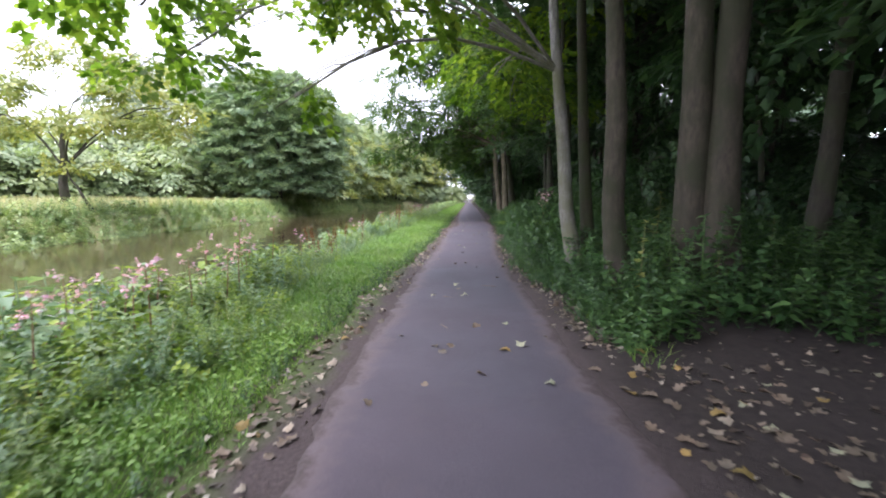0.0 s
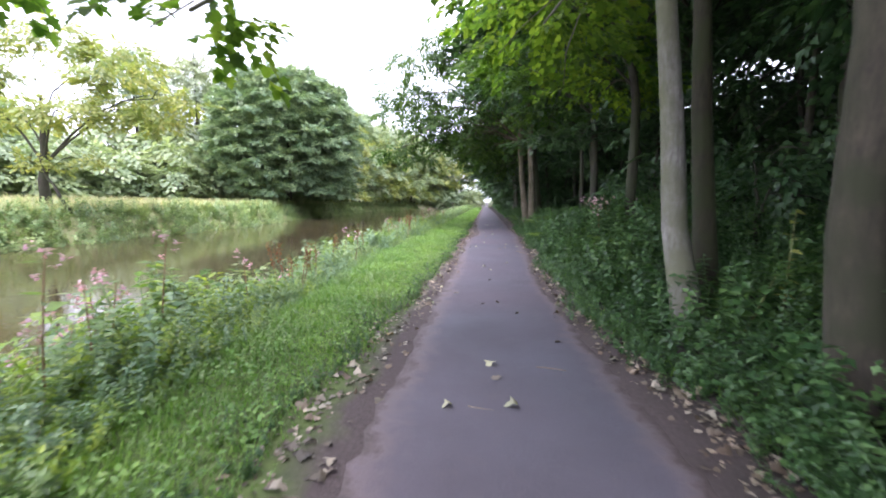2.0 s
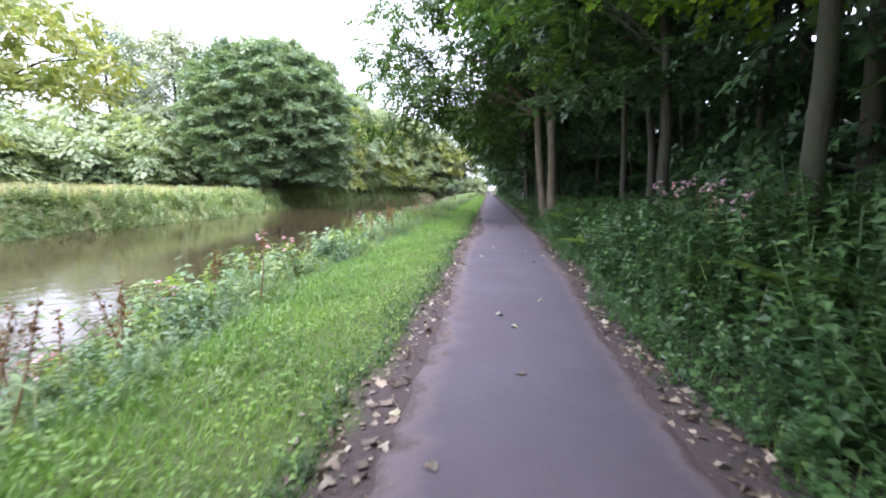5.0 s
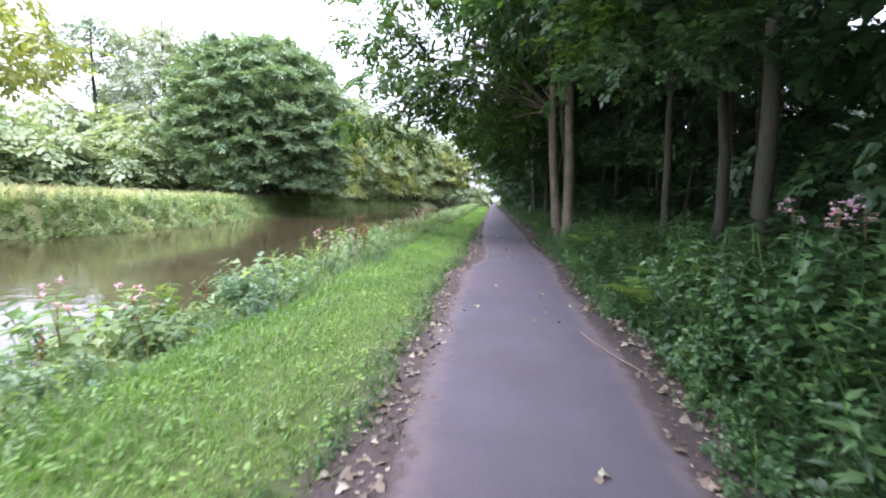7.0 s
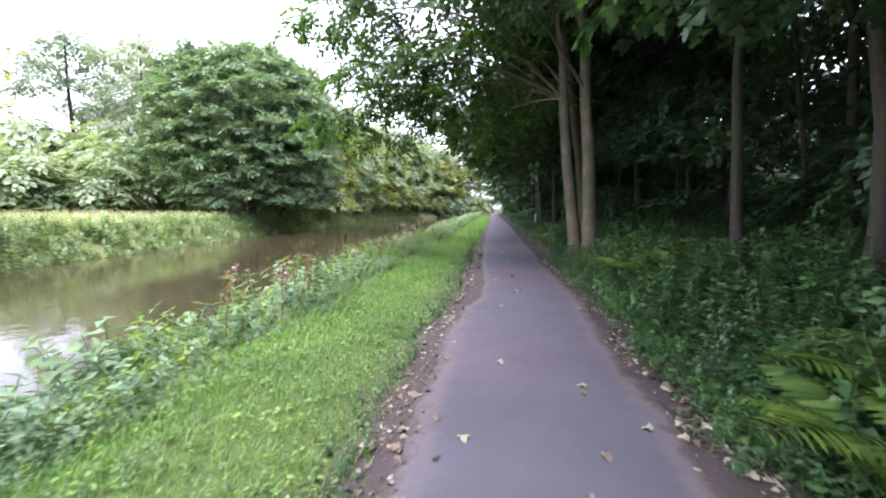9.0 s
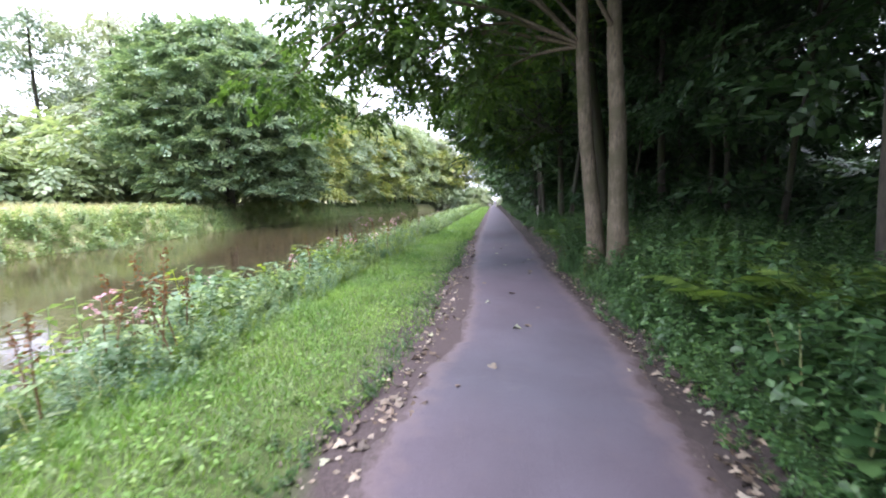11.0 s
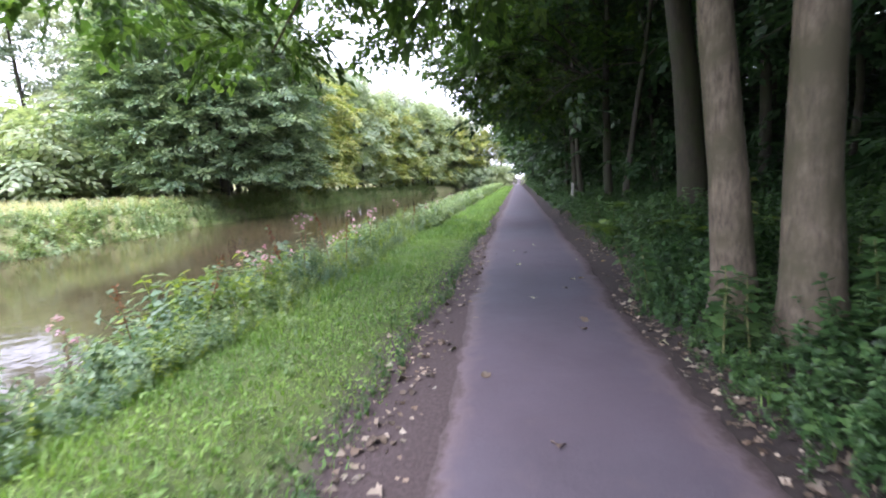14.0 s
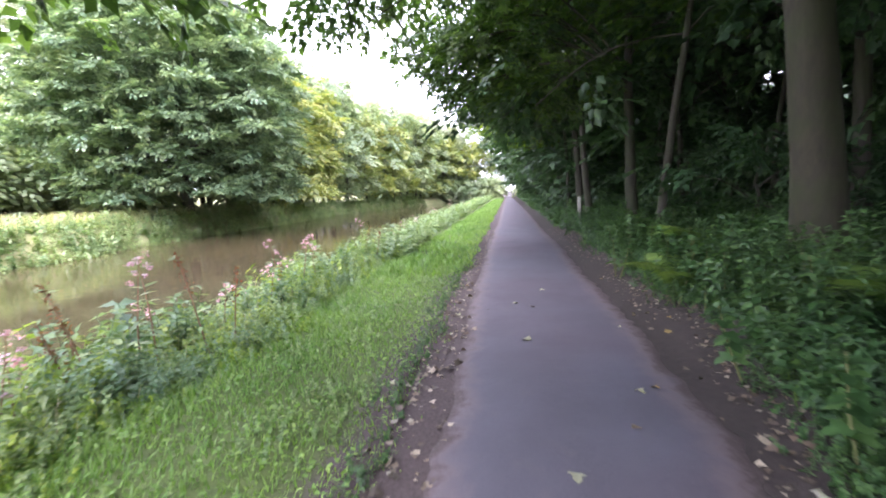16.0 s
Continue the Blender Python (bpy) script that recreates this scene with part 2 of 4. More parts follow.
def part(name, geo, mat, parent, label="", smooth=False):
    ob = new(name, mesh(name, geo[0], geo[1], mat, smooth))
    ob.parent = parent
    return tagged(ob, label)


def thing(name, at, label, category, group="", kind="", rz=0.0, tilt=(0, 0)):
    ob = new(name)
    ob.empty_display_size = 0.1
    ob.matrix_basis = pose(*at, tilt[0], tilt[1], rz)
    return tagged(ob, label, category, group, kind)


def solo(name, geo, mat, label, category, group="", kind="", smooth=False):
    return tagged(new(name, mesh(name, geo[0], geo[1], mat, smooth)), label, category, group, kind)


def join(geos):
    vs, fs, n = [], [], 0
    for v, f in geos:
        vs.append(v)
        fs.append(np.asarray(f) + n)
        n += len(v)
    return np.concatenate(vs), np.concatenate(fs)


def tube(points, radii, sides=8):
    """A bent tapered tube, as triangles."""
    p, r = np.asarray(points, float), np.asarray(radii, float)
    n = len(p)
    d = np.gradient(p, axis=0)
    d /= np.linalg.norm(d, axis=1)[:, None] + 1e-9
    side = np.cross(d, np.where(np.abs(d[:, 2:3]) > 0.8, [[1.0, 0, 0]], [[0, 0, 1.0]]))
    side /= np.linalg.norm(side, axis=1)[:, None] + 1e-9
    up = np.cross(side, d)
    a = np.linspace(0, 2 * np.pi, sides, endpoint=False)
    v = (p[:, None] + r[:, None, None] * (np.cos(a)[None, :, None] * side[:, None] + np.sin(a)[None, :, None] * up[:, None])).reshape(-1, 3)
    f = []
    for i in range(n - 1):
        for j in range(sides):
            q = (j + 1) % sides
            f += [(i * sides + j, i * sides + q, (i + 1) * sides + q), (i * sides + j, (i + 1) * sides + q, (i + 1) * sides + j)]
    v = np.concatenate([v, p[-1:] + d[-1:] * r[-1]])
    f += [((n - 1) * sides + j, (n - 1) * sides + (j + 1) % sides, len(v) - 1) for j in range(sides)]
    return v, np.array(f)


def frames(direction, up, roll=None):
    """Rotations whose x axis is direction and whose z axis is near up."""
    x = direction / (np.linalg.norm(direction, axis=1)[:, None] + 1e-9)
    y = np.cross(up, x)
    y /= np.linalg.norm(y, axis=1)[:, None] + 1e-9
    z = np.cross(x, y)
    if roll is not None:
        c, s = np.cos(roll)[:, None], np.sin(roll)[:, None]
        y, z = c * y + s * z, c * z - s * y
    return np.stack([x, y, z], axis=2)


def spread(template, at, rot, size):
    """Many copies of a template, joined."""
    v, f = template
    n = len(at)
    out = np.einsum("nij,vj->nvi", rot * np.asarray(size).reshape(-1, 1, 1), v) + at[:, None]
    tris = (f[None] + (np.arange(n) * len(v))[:, None, None]).reshape(-1, f.shape[1])
    return out.reshape(-1, 3), tris


def fan(outline, fold=0.12):
    """A leaf with its stalk at the origin and its tip along x, folded along the midrib."""
    pts = [(x, y, abs(y) * fold * 2 - 0.25 * x * x * fold * 3) for x, y in outline]
    pts += [(x, -y, abs(y) * fold * 2 - 0.25 * x * x * fold * 3) for x, y in outline[::-1][1:-1]]
    mid = (0.35, 0, 0.0)
    v = np.array(pts + [mid])
    n = len(pts)
    return v, np.array([(i, (i + 1) % n, n) for i in range(n)])


LOBED = fan([(0, 0), (0.02, 0.42), (0.2, 0.36), (0.42, 0.55), (0.5, 0.24), (0.72, 0.26), (1.0, 0)])
OVATE = fan([(0, 0), (0.25, 0.24), (0.62, 0.2), (1.0, 0)])
NARROW = fan([(0, 0), (0.3, 0.14), (0.65, 0.11), (1.0, 0)])
DIAMOND = (np.array([(0, 0, 0), (0.5, 0.33, 0.07), (1, 0, -0.05), (0.5, -0.33, 0.07)]), np.array([(0, 1, 2), (0, 2, 3)]))
KITE = (np.array([(0, 0, 0), (0.35, 0.45, 0.08), (0.65, 0.2, 0.02), (1, 0, -0.08), (0.65, -0.2, 0.02), (0.35, -0.45, 0.08)]), np.array([(0, 1, 2), (0, 2, 3), (0, 3, 4), (0, 4, 5)]))


def spray(leaf, count, size, seed, twig=3):
    """A leafy twig along x, one unit long, its leaves lying in a loose flat layer."""
    g = np.random.default_rng(seed)
    t = np.linspace(0.12, 1.0, count)
    at = np.stack([t, g.normal(0, 0.02, count), -0.18 * t * t], 1)
    a = np.where(np.arange(count) % 2 == 0, 1, -1) * g.uniform(0.4, 1.3, count) * (1.1 - 0.6 * t)
    d = np.stack([np.cos(a), np.sin(a), g.uniform(-0.55, 0.0, count)], 1)
    at = at + d * g.uniform(0.02, 0.16, count)[:, None]
    up = np.stack([g.normal(0, 0.28, count), g.normal(0, 0.28, count), np.ones(count)], 1)
    leaves = spread(leaf, at, frames(d, up), g.uniform(0.7, 1.25, count) * size)
    if not twig:
        return leaves
    return join([leaves, tube([(0, 0, 0), (0.5, 0, -0.045), (1.0, 0, -0.18)][3 - twig:], [0.008, 0.006, 0.003][3 - twig:], 3)])


SPRAY_NEAR = spray(LOBED, 15, 0.2, 1)
SPRAY_MID = spray((KITE[0] * np.array([1, 0.85, 1]), KITE[1]), 17, 0.19, 2, 2)
SPRAY_FAR = spray(DIAMOND, 14, 0.30, 3, 0)


def sprig(leaf, pairs, size, seed):
    """An upright herb one unit tall with leaves in crossing pairs."""
    g = np.random.default_rng(seed)
    geos = [tube([(0, 0, 0), (0.05, 0.0, 1.0)], [0.012, 0.005], 3)]
    at, d, s = [], [], []
    for i in range(pairs):
        z = 0.18 + 0.8 * i / (pairs - 1)
        for k in range(2):
            a = i * 1.57 + k * math.pi + g.normal(0, 0.5)
            at.append((0.05 * z, 0, z))
            d.append((math.cos(a), math.sin(a), g.uniform(-0.35, 0.35)))
            s.append(size * (1.15 - 0.55 * z) * g.uniform(0.8, 1.2))
    at, d = np.array(at), np.array(d)
    up = np.tile([0.0, 0, 1], (len(at), 1)) + g.normal(0, 0.25, (len(at), 3))
    geos.append(spread(leaf, at, frames(d, up), np.array(s)))
    return join(geos)


SLIM = (KITE[0] * np.array([1, 0.5, 1.2]), KITE[1])
BROAD = (KITE[0] * np.array([1, 0.8, 1.2]), KITE[1])
SPRIG_HERB = [sprig(BROAD, 9, 0.17, 10), sprig(SLIM, 12, 0.2, 11), sprig(BROAD, 9, 0.2, 12)]
SPRIG_TALL = [sprig(BROAD, 13, 0.125, 14), sprig(SLIM, 15, 0.14, 15), sprig(BROAD, 12, 0.145, 16)]
SPRIG_FAR = sprig(DIAMOND, 7, 0.26, 13)


def upright(n, lean, g):
    """Rotations of plants: any turn about z, and a small lean."""
    up = np.stack([g.normal(0, lean, n), g.normal(0, lean, n), np.ones(n)], 1)
    a = g.uniform(0, 2 * np.pi, n)
    f = frames(np.stack([np.cos(a), np.sin(a), np.zeros(n)], 1), up)
    z = up / np.linalg.norm(up, axis=1)[:, None]
    x = np.cross(f[:, :, 1], z)
    x /= np.linalg.norm(x, axis=1)[:, None]
    return np.stack([x, np.cross(z, x), z], axis=2)


def smooth01(a, b, x):
    t = np.clip((np.asarray(x, float) - a) / (b - a), 0, 1)
    return t * t * (3 - 2 * t)


def waves(x, y, s=1.0):
    """A cheap soft unevenness between about -1 and 1."""
    return (np.sin(1.3 * x / s + 0.7 * y / s) + np.sin(0.9 * y / s - 1.7 * x / s + 1.3) + np.sin(2.3 * y / s + 0.4)) / 3

# ---- the lie of the land ----
WATER_Z = -0.75


def path_mid(y):
    return 0.012 * np.minimum(y, 30) + 0.008 * np.maximum(np.asarray(y) - 30, 0)


def far_edge(y):
    """x of the far bank's waterline."""
    return -18.6 - 0.068 * (np.clip(y, -40, 85) - 15) + 0.25 * np.clip(np.asarray(y) - 95, 0, 55) + 0.5 * np.sin(0.21 * np.asarray(y)) + 0.25 * np.sin(0.9 * np.asarray(y))


def near_edge(y):
    """x of the towpath side's waterline."""
    return -4.1 - 0.012 * np.maximum(y, 0) + 0.18 * np.sin(0.8 * np.asarray(y)) + 0.1 * np.sin(2.3 * np.asarray(y))


def land(x, y):
    """Height of the ground."""
    x, y = np.asarray(x, float), np.asarray(y, float)
    z = -1.5 * smooth01(-2.7, -5.4, x - (near_edge(y) + 4.1))
    z = z + 2.15 * smooth01(0.7, -1.7, x - far_edge(y)) + 0.02 * np.clip(far_edge(y) - 1.7 - x, 0, 60) + 4.0 * smooth01(-50, -80, x)
    wood = smooth01(1.3, 4.5, x)
    bank = smooth01(1.45, 3.0, x) * smooth01(3.6, 6.0, y)
    z = z + wood * (0.12 + 0.06 * waves(x, y, 1.2)) + 0.42 * bank + 0.02 * np.clip(x - 4.5, 0, 40)
    verge = smooth01(-1.15, -1.8, x) * (1 - smooth01(-2.4, -3.2, x))
    return z + verge * (0.05 + 0.03 * waves(x, y, 0.8)) - 0.012 * smooth01(1.05, 1.35, np.abs(x)) * (np.abs(x) < 2.4)


def strip(xs, ys, zfun):
    """A sheet over the lines xs and ys, as triangles."""
    gx, gy = np.meshgrid(xs, ys)
    v = np.stack([gx, gy, zfun(gx, gy)], 2).reshape(-1, 3)
    nx, ny = len(xs), len(ys)
    i = (np.arange(ny - 1)[:, None] * nx + np.arange(nx - 1)[None]).ravel()
    return v, np.concatenate([np.stack([i, i + 1, i + nx + 1], 1), np.stack([i, i + nx + 1, i + nx], 1)])


gx = np.concatenate([[-900, -300, -120], np.arange(-70, -26, 2.0), np.arange(-26, -12, 0.5), np.arange(-12, -6, 1.5), np.arange(-6, -2.4, 0.2), np.arange(-2.4, 2.4, 0.12), np.arange(2.4, 8, 0.4), np.arange(8, 40, 3.0), [60, 120, 300, 900]])
gy = np.concatenate([[-600, -150, -60, -30, -15], np.arange(-8, 50, 0.4), np.arange(50, 130, 3.0), [150, 200, 300, 600, 1500]])
solo("ground", strip(gx, gy, land), SOIL, "bare dirt, verge soil, leaf litter and meadow ground", "ground", kind="structure", smooth=True)

wy = np.concatenate([[-150, -60], np.arange(-20, 152, 4.0)])
v, f = strip(np.linspace(0, 1, 8), wy, lambda a, b: 0 * a)
v = np.stack([far_edge(v[:, 1]) - 1.5 + v[:, 0] * (near_edge(v[:, 1]) + 1.2 - far_edge(v[:, 1]) + 1.5), v[:, 1], np.full(len(v), WATER_Z)], 1)
solo("water", (v, f), WATER, "still brown canal water mirroring the banks and sky", "water", kind="structure", smooth=True)

# the tarmac: a low slab with ragged edges
py = np.concatenate([np.arange(-12, 45, 0.12), np.arange(45, 160, 2.0)])
cross = np.array([-1.0, -0.95, -0.8, -0.4, 0, 0.4, 0.8, 0.95, 1.0])
rag = np.random.default_rng(5)
ragl = -0.06 + 0.025 * np.sin(1.1 * py) + 0.018 * np.sin(3.7 * py + 1) + rag.normal(0, 0.018, len(py))
ragr = 0.06 + 0.03 * np.sin(0.8 * py + 2) + 0.02 * np.sin(2.9 * py) + rag.normal(0, 0.02, len(py))
left_x = np.interp(py, (2, 4, 7, 9.5, 11.5, 20, 21.5, 22.3, 26, 28, 31, 36, 45), (-0.9, -0.95, -0.93, -0.88, -0.82, -0.84, -0.6, -0.38, -0.4, -0.5, -0.56, -0.58, -0.5))
right_x = np.interp(py, (2, 4, 6, 7.5, 9, 11, 13, 15, 18, 20, 22, 26, 28, 32, 36, 45), (1.1, 1.0, 0.95, 0.82, 0.85, 0.82, 0.88, 1.02, 1.16, 1.2, 1.33, 1.33, 1.28, 1.35, 1.4, 1.45))
half_l = np.where(py < 45, path_mid(py) - left_x, 0.92) - ragl
half_r = np.where(py < 45, right_x - path_mid(py), 0.97) + ragr
X = path_mid(py)[:, None] + np.where(cross < 0, cross * half_l[:, None], cross * half_r[:, None])
Z = np.where(np.abs(cross) >= 1, -0.012, np.where(np.abs(cross) > 0.9, 0.005, 0.008 + 0.022 * (1 - cross ** 2)))
v = np.stack([X, np.repeat(py[:, None], 9, 1), np.broadcast_to(Z, X.shape)], 2).reshape(-1, 3)
_, f = strip(cross, py, lambda a, b: a)
tarmac = solo("path", (v, f), TARMAC, "worn purplish-grey tarmac towpath with ragged dirt edges", "path", kind="structure", smooth=True)
rim = tarmac.data.attributes.new("rim", "FLOAT", "POINT")
rim.data.foreach_set("value", np.tile(np.abs(cross), len(py)).astype(np.float32))

# ---- trees ----


def crown_sprays(lobes, per_area, template, size, g, inner=0.55, droop=0.35, capped=False):
    """Leafy twigs in the shells of the given lobes (x, y, z, rx, ry, rz)."""
    at, di = [], []
    for cx, cy, cz, rx, ry, rz in lobes:
        n = max(8, int(per_area * (rx * ry + rx * rz + ry * rz)))
        d = g.normal(0, 1, (n, 3))
        d /= np.linalg.norm(d, axis=1)[:, None]
        d[:, 2] = np.where(d[:, 2] < -0.3, -d[:, 2] * g.uniform(-0.6, 1, n), d[:, 2])
        if capped:
            d[:, 2] = np.abs(d[:, 2])
        r = g.uniform(inner, 1.0, n) ** 0.7
        r = r * (1 + 0.16 * np.sin(5 * d[:, 0] + cx) * np.sin(4 * d[:, 1] + cy) + 0.1 * np.sin(9 * d[:, 2] + cz))
        at.append(np.array([cx, cy, cz]) + d * r[:, None] * np.array([rx, ry, rz]))
        di.append(d)
    at, di = np.concatenate(at), np.concatenate(di)
    n = len(at)
    di = di * np.array([1, 1, 0.35]) + g.normal(0, 0.35, (n, 3)) - np.array([0, 0, droop])
    up = np.tile([0.0, 0, 1], (n, 1)) + di * np.array([0.4, 0.4, 0]) + g.normal(0, 0.2, (n, 3))
    s = size * g.uniform(0.65, 1.3, n)
    at = at - di / (np.linalg.norm(di, axis=1)[:, None]) * s[:, None] * 0.5
    return spread(template, at, frames(di, up), s)


def trunk_line(height, lean, g, steps=9, wobble=0.05):
    t = np.linspace(0, 1, steps)
    w = np.cumsum(g.normal(0, wobble, (steps, 2)), 0)
    w -= w[0]
    return np.stack([lean[0] * t + w[:, 0], lean[1] * t + w[:, 1], height * t], 1)


def limb_line(a, b, sag=0.15, steps=6, g=RNG):
    t = np.linspace(0, 1, steps)[:, None]
    a, b = np.asarray(a, float), np.asarray(b, float)
    mid = np.sin(np.pi * t) * np.array([0, 0, sag * np.linalg.norm(b - a)])
    return a + (b - a) * t + mid + np.sin(np.pi * t) * g.normal(0, 0.06, 3) * np.linalg.norm(b - a)


def make_tree(name, at, label, height, radius, lean, lobes, bark, leaf, template, per_area, size, seed, group="", sunk=0.15, sides=12, category="tree", inner=0.55, droop=0.35, limbs=99, capped=False):
    """A tree: a flared tapered trunk, limbs to the lobes of its crown, and the leafy crown."""
    g = np.random.default_rng(seed)
    root = thing(name, at, label, category, group)
    line = trunk_line(height, lean, g)
    t = np.linspace(0, 1, len(line))
    line[0, 2] = -sunk
    line = np.insert(line, 1, [line[1] * 0.06 + [0, 0, 0.02], line[1] * 0.3], 0)
    rad = radius * np.concatenate([[1.55, 1.3, 1.08], (1 - 0.75 * t[1:])])
    v, f = tube(line, rad, sides)
    v = v + (0.06 * radius * waves(v[:, 0] * 9, v[:, 2] * 2 + v[:, 1] * 9, 1.0))[:, None] * np.array([1, 1, 0])
    part("trunk", (v, f), bark, root, smooth=True)
    for i, (cx, cy, cz, rx, ry, rz) in enumerate(lobes[:limbs]):
        k = min(max((cz - 0.45 * math.hypot(cx, cy)) / height, 0.42), 0.97)
        s = np.array([np.interp(k, (line[:, 2] - line[0, 2]) / height, line[:, j]) for j in range(3)])
        r0 = radius * (1 - 0.75 * k) * 0.36
        ll = limb_line(s, (cx, cy, cz), 0.2, 6, g)
        geos = [tube(ll, np.linspace(r0, 0.018, 6), 6)]
        for j in range(3):
            e = np.array([cx, cy, cz]) + g.normal(0, 0.5, 3) * np.array([rx, ry, rz])
            geos.append(tube(limb_line(ll[2 + j], e, 0.08, 4, g), np.linspace(r0 * 0.4, 0.008, 4), 4))
        part("limb", join(geos), bark, root, smooth=True)
    part("crown", crown_sprays(lobes, per_area, template, size, g, inner, droop, capped), leaf, root)
    return root


def shade_canopy(root, lobes, seed, leaf=None, per_area=5.0, size=1.6):
    """A closed leaf layer added atop a crown, mostly out of view, to shade the wood."""
    g = np.random.default_rng(seed)
    part("shade_crown", crown_sprays(lobes, per_area, SPRAY_FAR, size, g, 0.3, 0.2, True), leaf or LEAF_WOOD_SHADED, root)
    return root


def round_lobes(n, height, low, spread_r, r, g, flat=0.7):
    """Lobes set round a trunk in a loose dome."""
    out = []
    for i in range(n):
        a = i * 2.4 + g.normal(0, 0.3)
        z = low + (height - low) * (i + 0.5) / n
        k = spread_r * math.sqrt(max(0.05, 1 - ((z - low) / (height - low)) ** 1.6)) * g.uniform(0.6, 1.0)
        rr = r * g.uniform(0.75, 1.2)
        out.append((k * math.cos(a), k * math.sin(a), z, rr, rr, rr * flat))
    return out


# the clump of four close trunks beside the start of the walk
LAB = "tall grey-barked tree leaning over the towpath"
make_tree("sycamore_tree", (2.03, 7.95, 0.1), LAB, 9.0, 0.145, (-0.6, 0.7),
          [(-5.6, -2.6, 3.9, 1.5, 1.2, 0.5), (-3.8, -2.2, 4.3, 1.4, 1.2, 0.5), (-4.6, -1.4, 2.85, 1.0, 0.6, 0.35), (-6.4, -1.6, 3.3, 1.1, 0.7, 0.5), (-3.2, -0.8, 4.3, 1.4, 1.1, 0.6), (-1.4, 2.2, 4.1, 1.4, 1.4, 0.7), (-5.2, 0.2, 5.0, 1.5, 1.2, 0.6), (-2.5, -0.4, 7.0, 2.0, 2.0, 1.0), (-0.5, 0.5, 9.2, 2.2, 2.2, 1.4)],
          BARK_GREY, LEAF_LIT, SPRAY_NEAR, 9.0, 0.75, 21, "clump of trunks")
make_tree("sycamore_tree", (2.14, 5.95, 0.1), LAB, 9.5, 0.165, (-0.7, 0.3),
          [(-2.2, 0.6, 6.4, 2.0, 1.8, 0.9), (-4.8, 0.2, 4.4, 1.4, 1.0, 0.5), (-7.0, 0.6, 4.2, 1.4, 1.0, 0.5), (0.8, -0.8, 7.0, 2.0, 2.0, 1.1), (-0.4, 0.2, 9.4, 2.2, 2.2, 1.2)],
          BARK_BROWN_SHADED, LEAF_LIT, SPRAY_NEAR, 8.0, 0.75, 22, "clump of trunks")
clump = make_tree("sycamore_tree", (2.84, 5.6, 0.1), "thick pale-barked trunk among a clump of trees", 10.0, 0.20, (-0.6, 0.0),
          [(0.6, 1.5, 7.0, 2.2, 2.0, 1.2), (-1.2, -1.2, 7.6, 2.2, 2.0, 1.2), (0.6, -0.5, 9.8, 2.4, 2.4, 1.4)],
          BARK_BROWN_SHADED, LEAF_WOOD_SHADED, SPRAY_MID, 12.0, 0.85, 23, "clump of trunks")
shade_canopy(clump, [(-1.0, 0.5, 9.0, 3.0, 3.2, 1.4), (2.6, 1.5, 8.6, 3.2, 3.2, 1.4)], 155)
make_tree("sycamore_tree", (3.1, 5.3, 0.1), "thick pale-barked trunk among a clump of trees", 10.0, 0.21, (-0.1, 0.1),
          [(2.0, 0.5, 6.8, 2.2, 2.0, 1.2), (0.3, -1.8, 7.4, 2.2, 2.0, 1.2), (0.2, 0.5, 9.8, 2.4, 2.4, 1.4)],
          BARK_BROWN_SHADED, LEAF_WOOD_SHADED, SPRAY_MID, 12.0, 0.85, 24, "clump of trunks")
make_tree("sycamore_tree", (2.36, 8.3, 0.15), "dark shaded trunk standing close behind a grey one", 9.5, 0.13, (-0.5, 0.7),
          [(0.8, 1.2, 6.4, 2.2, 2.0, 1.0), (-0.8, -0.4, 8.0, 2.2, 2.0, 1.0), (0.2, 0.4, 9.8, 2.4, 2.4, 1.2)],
          BARK_MOSS_SHADED, LEAF_WOOD_SHADED, SPRAY_MID, 12.0, 0.85, 28, "clump of trunks")
# added trees, mostly unseen, that keep skylight off the first metres
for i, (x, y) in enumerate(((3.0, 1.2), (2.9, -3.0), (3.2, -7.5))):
    shade = make_tree("sycamore_tree", (x, y, 0.1), "shading tree added over the start of the towpath, mostly out of view", 9.5, 0.2, (-0.4, 0.1),
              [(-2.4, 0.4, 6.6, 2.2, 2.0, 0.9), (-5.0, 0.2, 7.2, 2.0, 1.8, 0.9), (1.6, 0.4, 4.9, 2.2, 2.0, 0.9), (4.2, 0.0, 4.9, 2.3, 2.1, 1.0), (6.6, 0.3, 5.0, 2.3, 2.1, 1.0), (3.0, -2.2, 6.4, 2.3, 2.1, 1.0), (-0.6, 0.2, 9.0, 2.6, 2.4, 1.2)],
              BARK_BROWN_SHADED, LEAF_WOOD_SHADED, SPRAY_MID, 12.0, 1.0, 120 + i)
    shade_canopy(shade, [(-1.5, 0.3, 8.0, 3.4, 2.8, 1.4), (2.8, 0.4, 8.2, 3.4, 2.8, 1.4), (6.5, 0.2, 7.6, 3.0, 2.8, 1.4)], 150 + i)
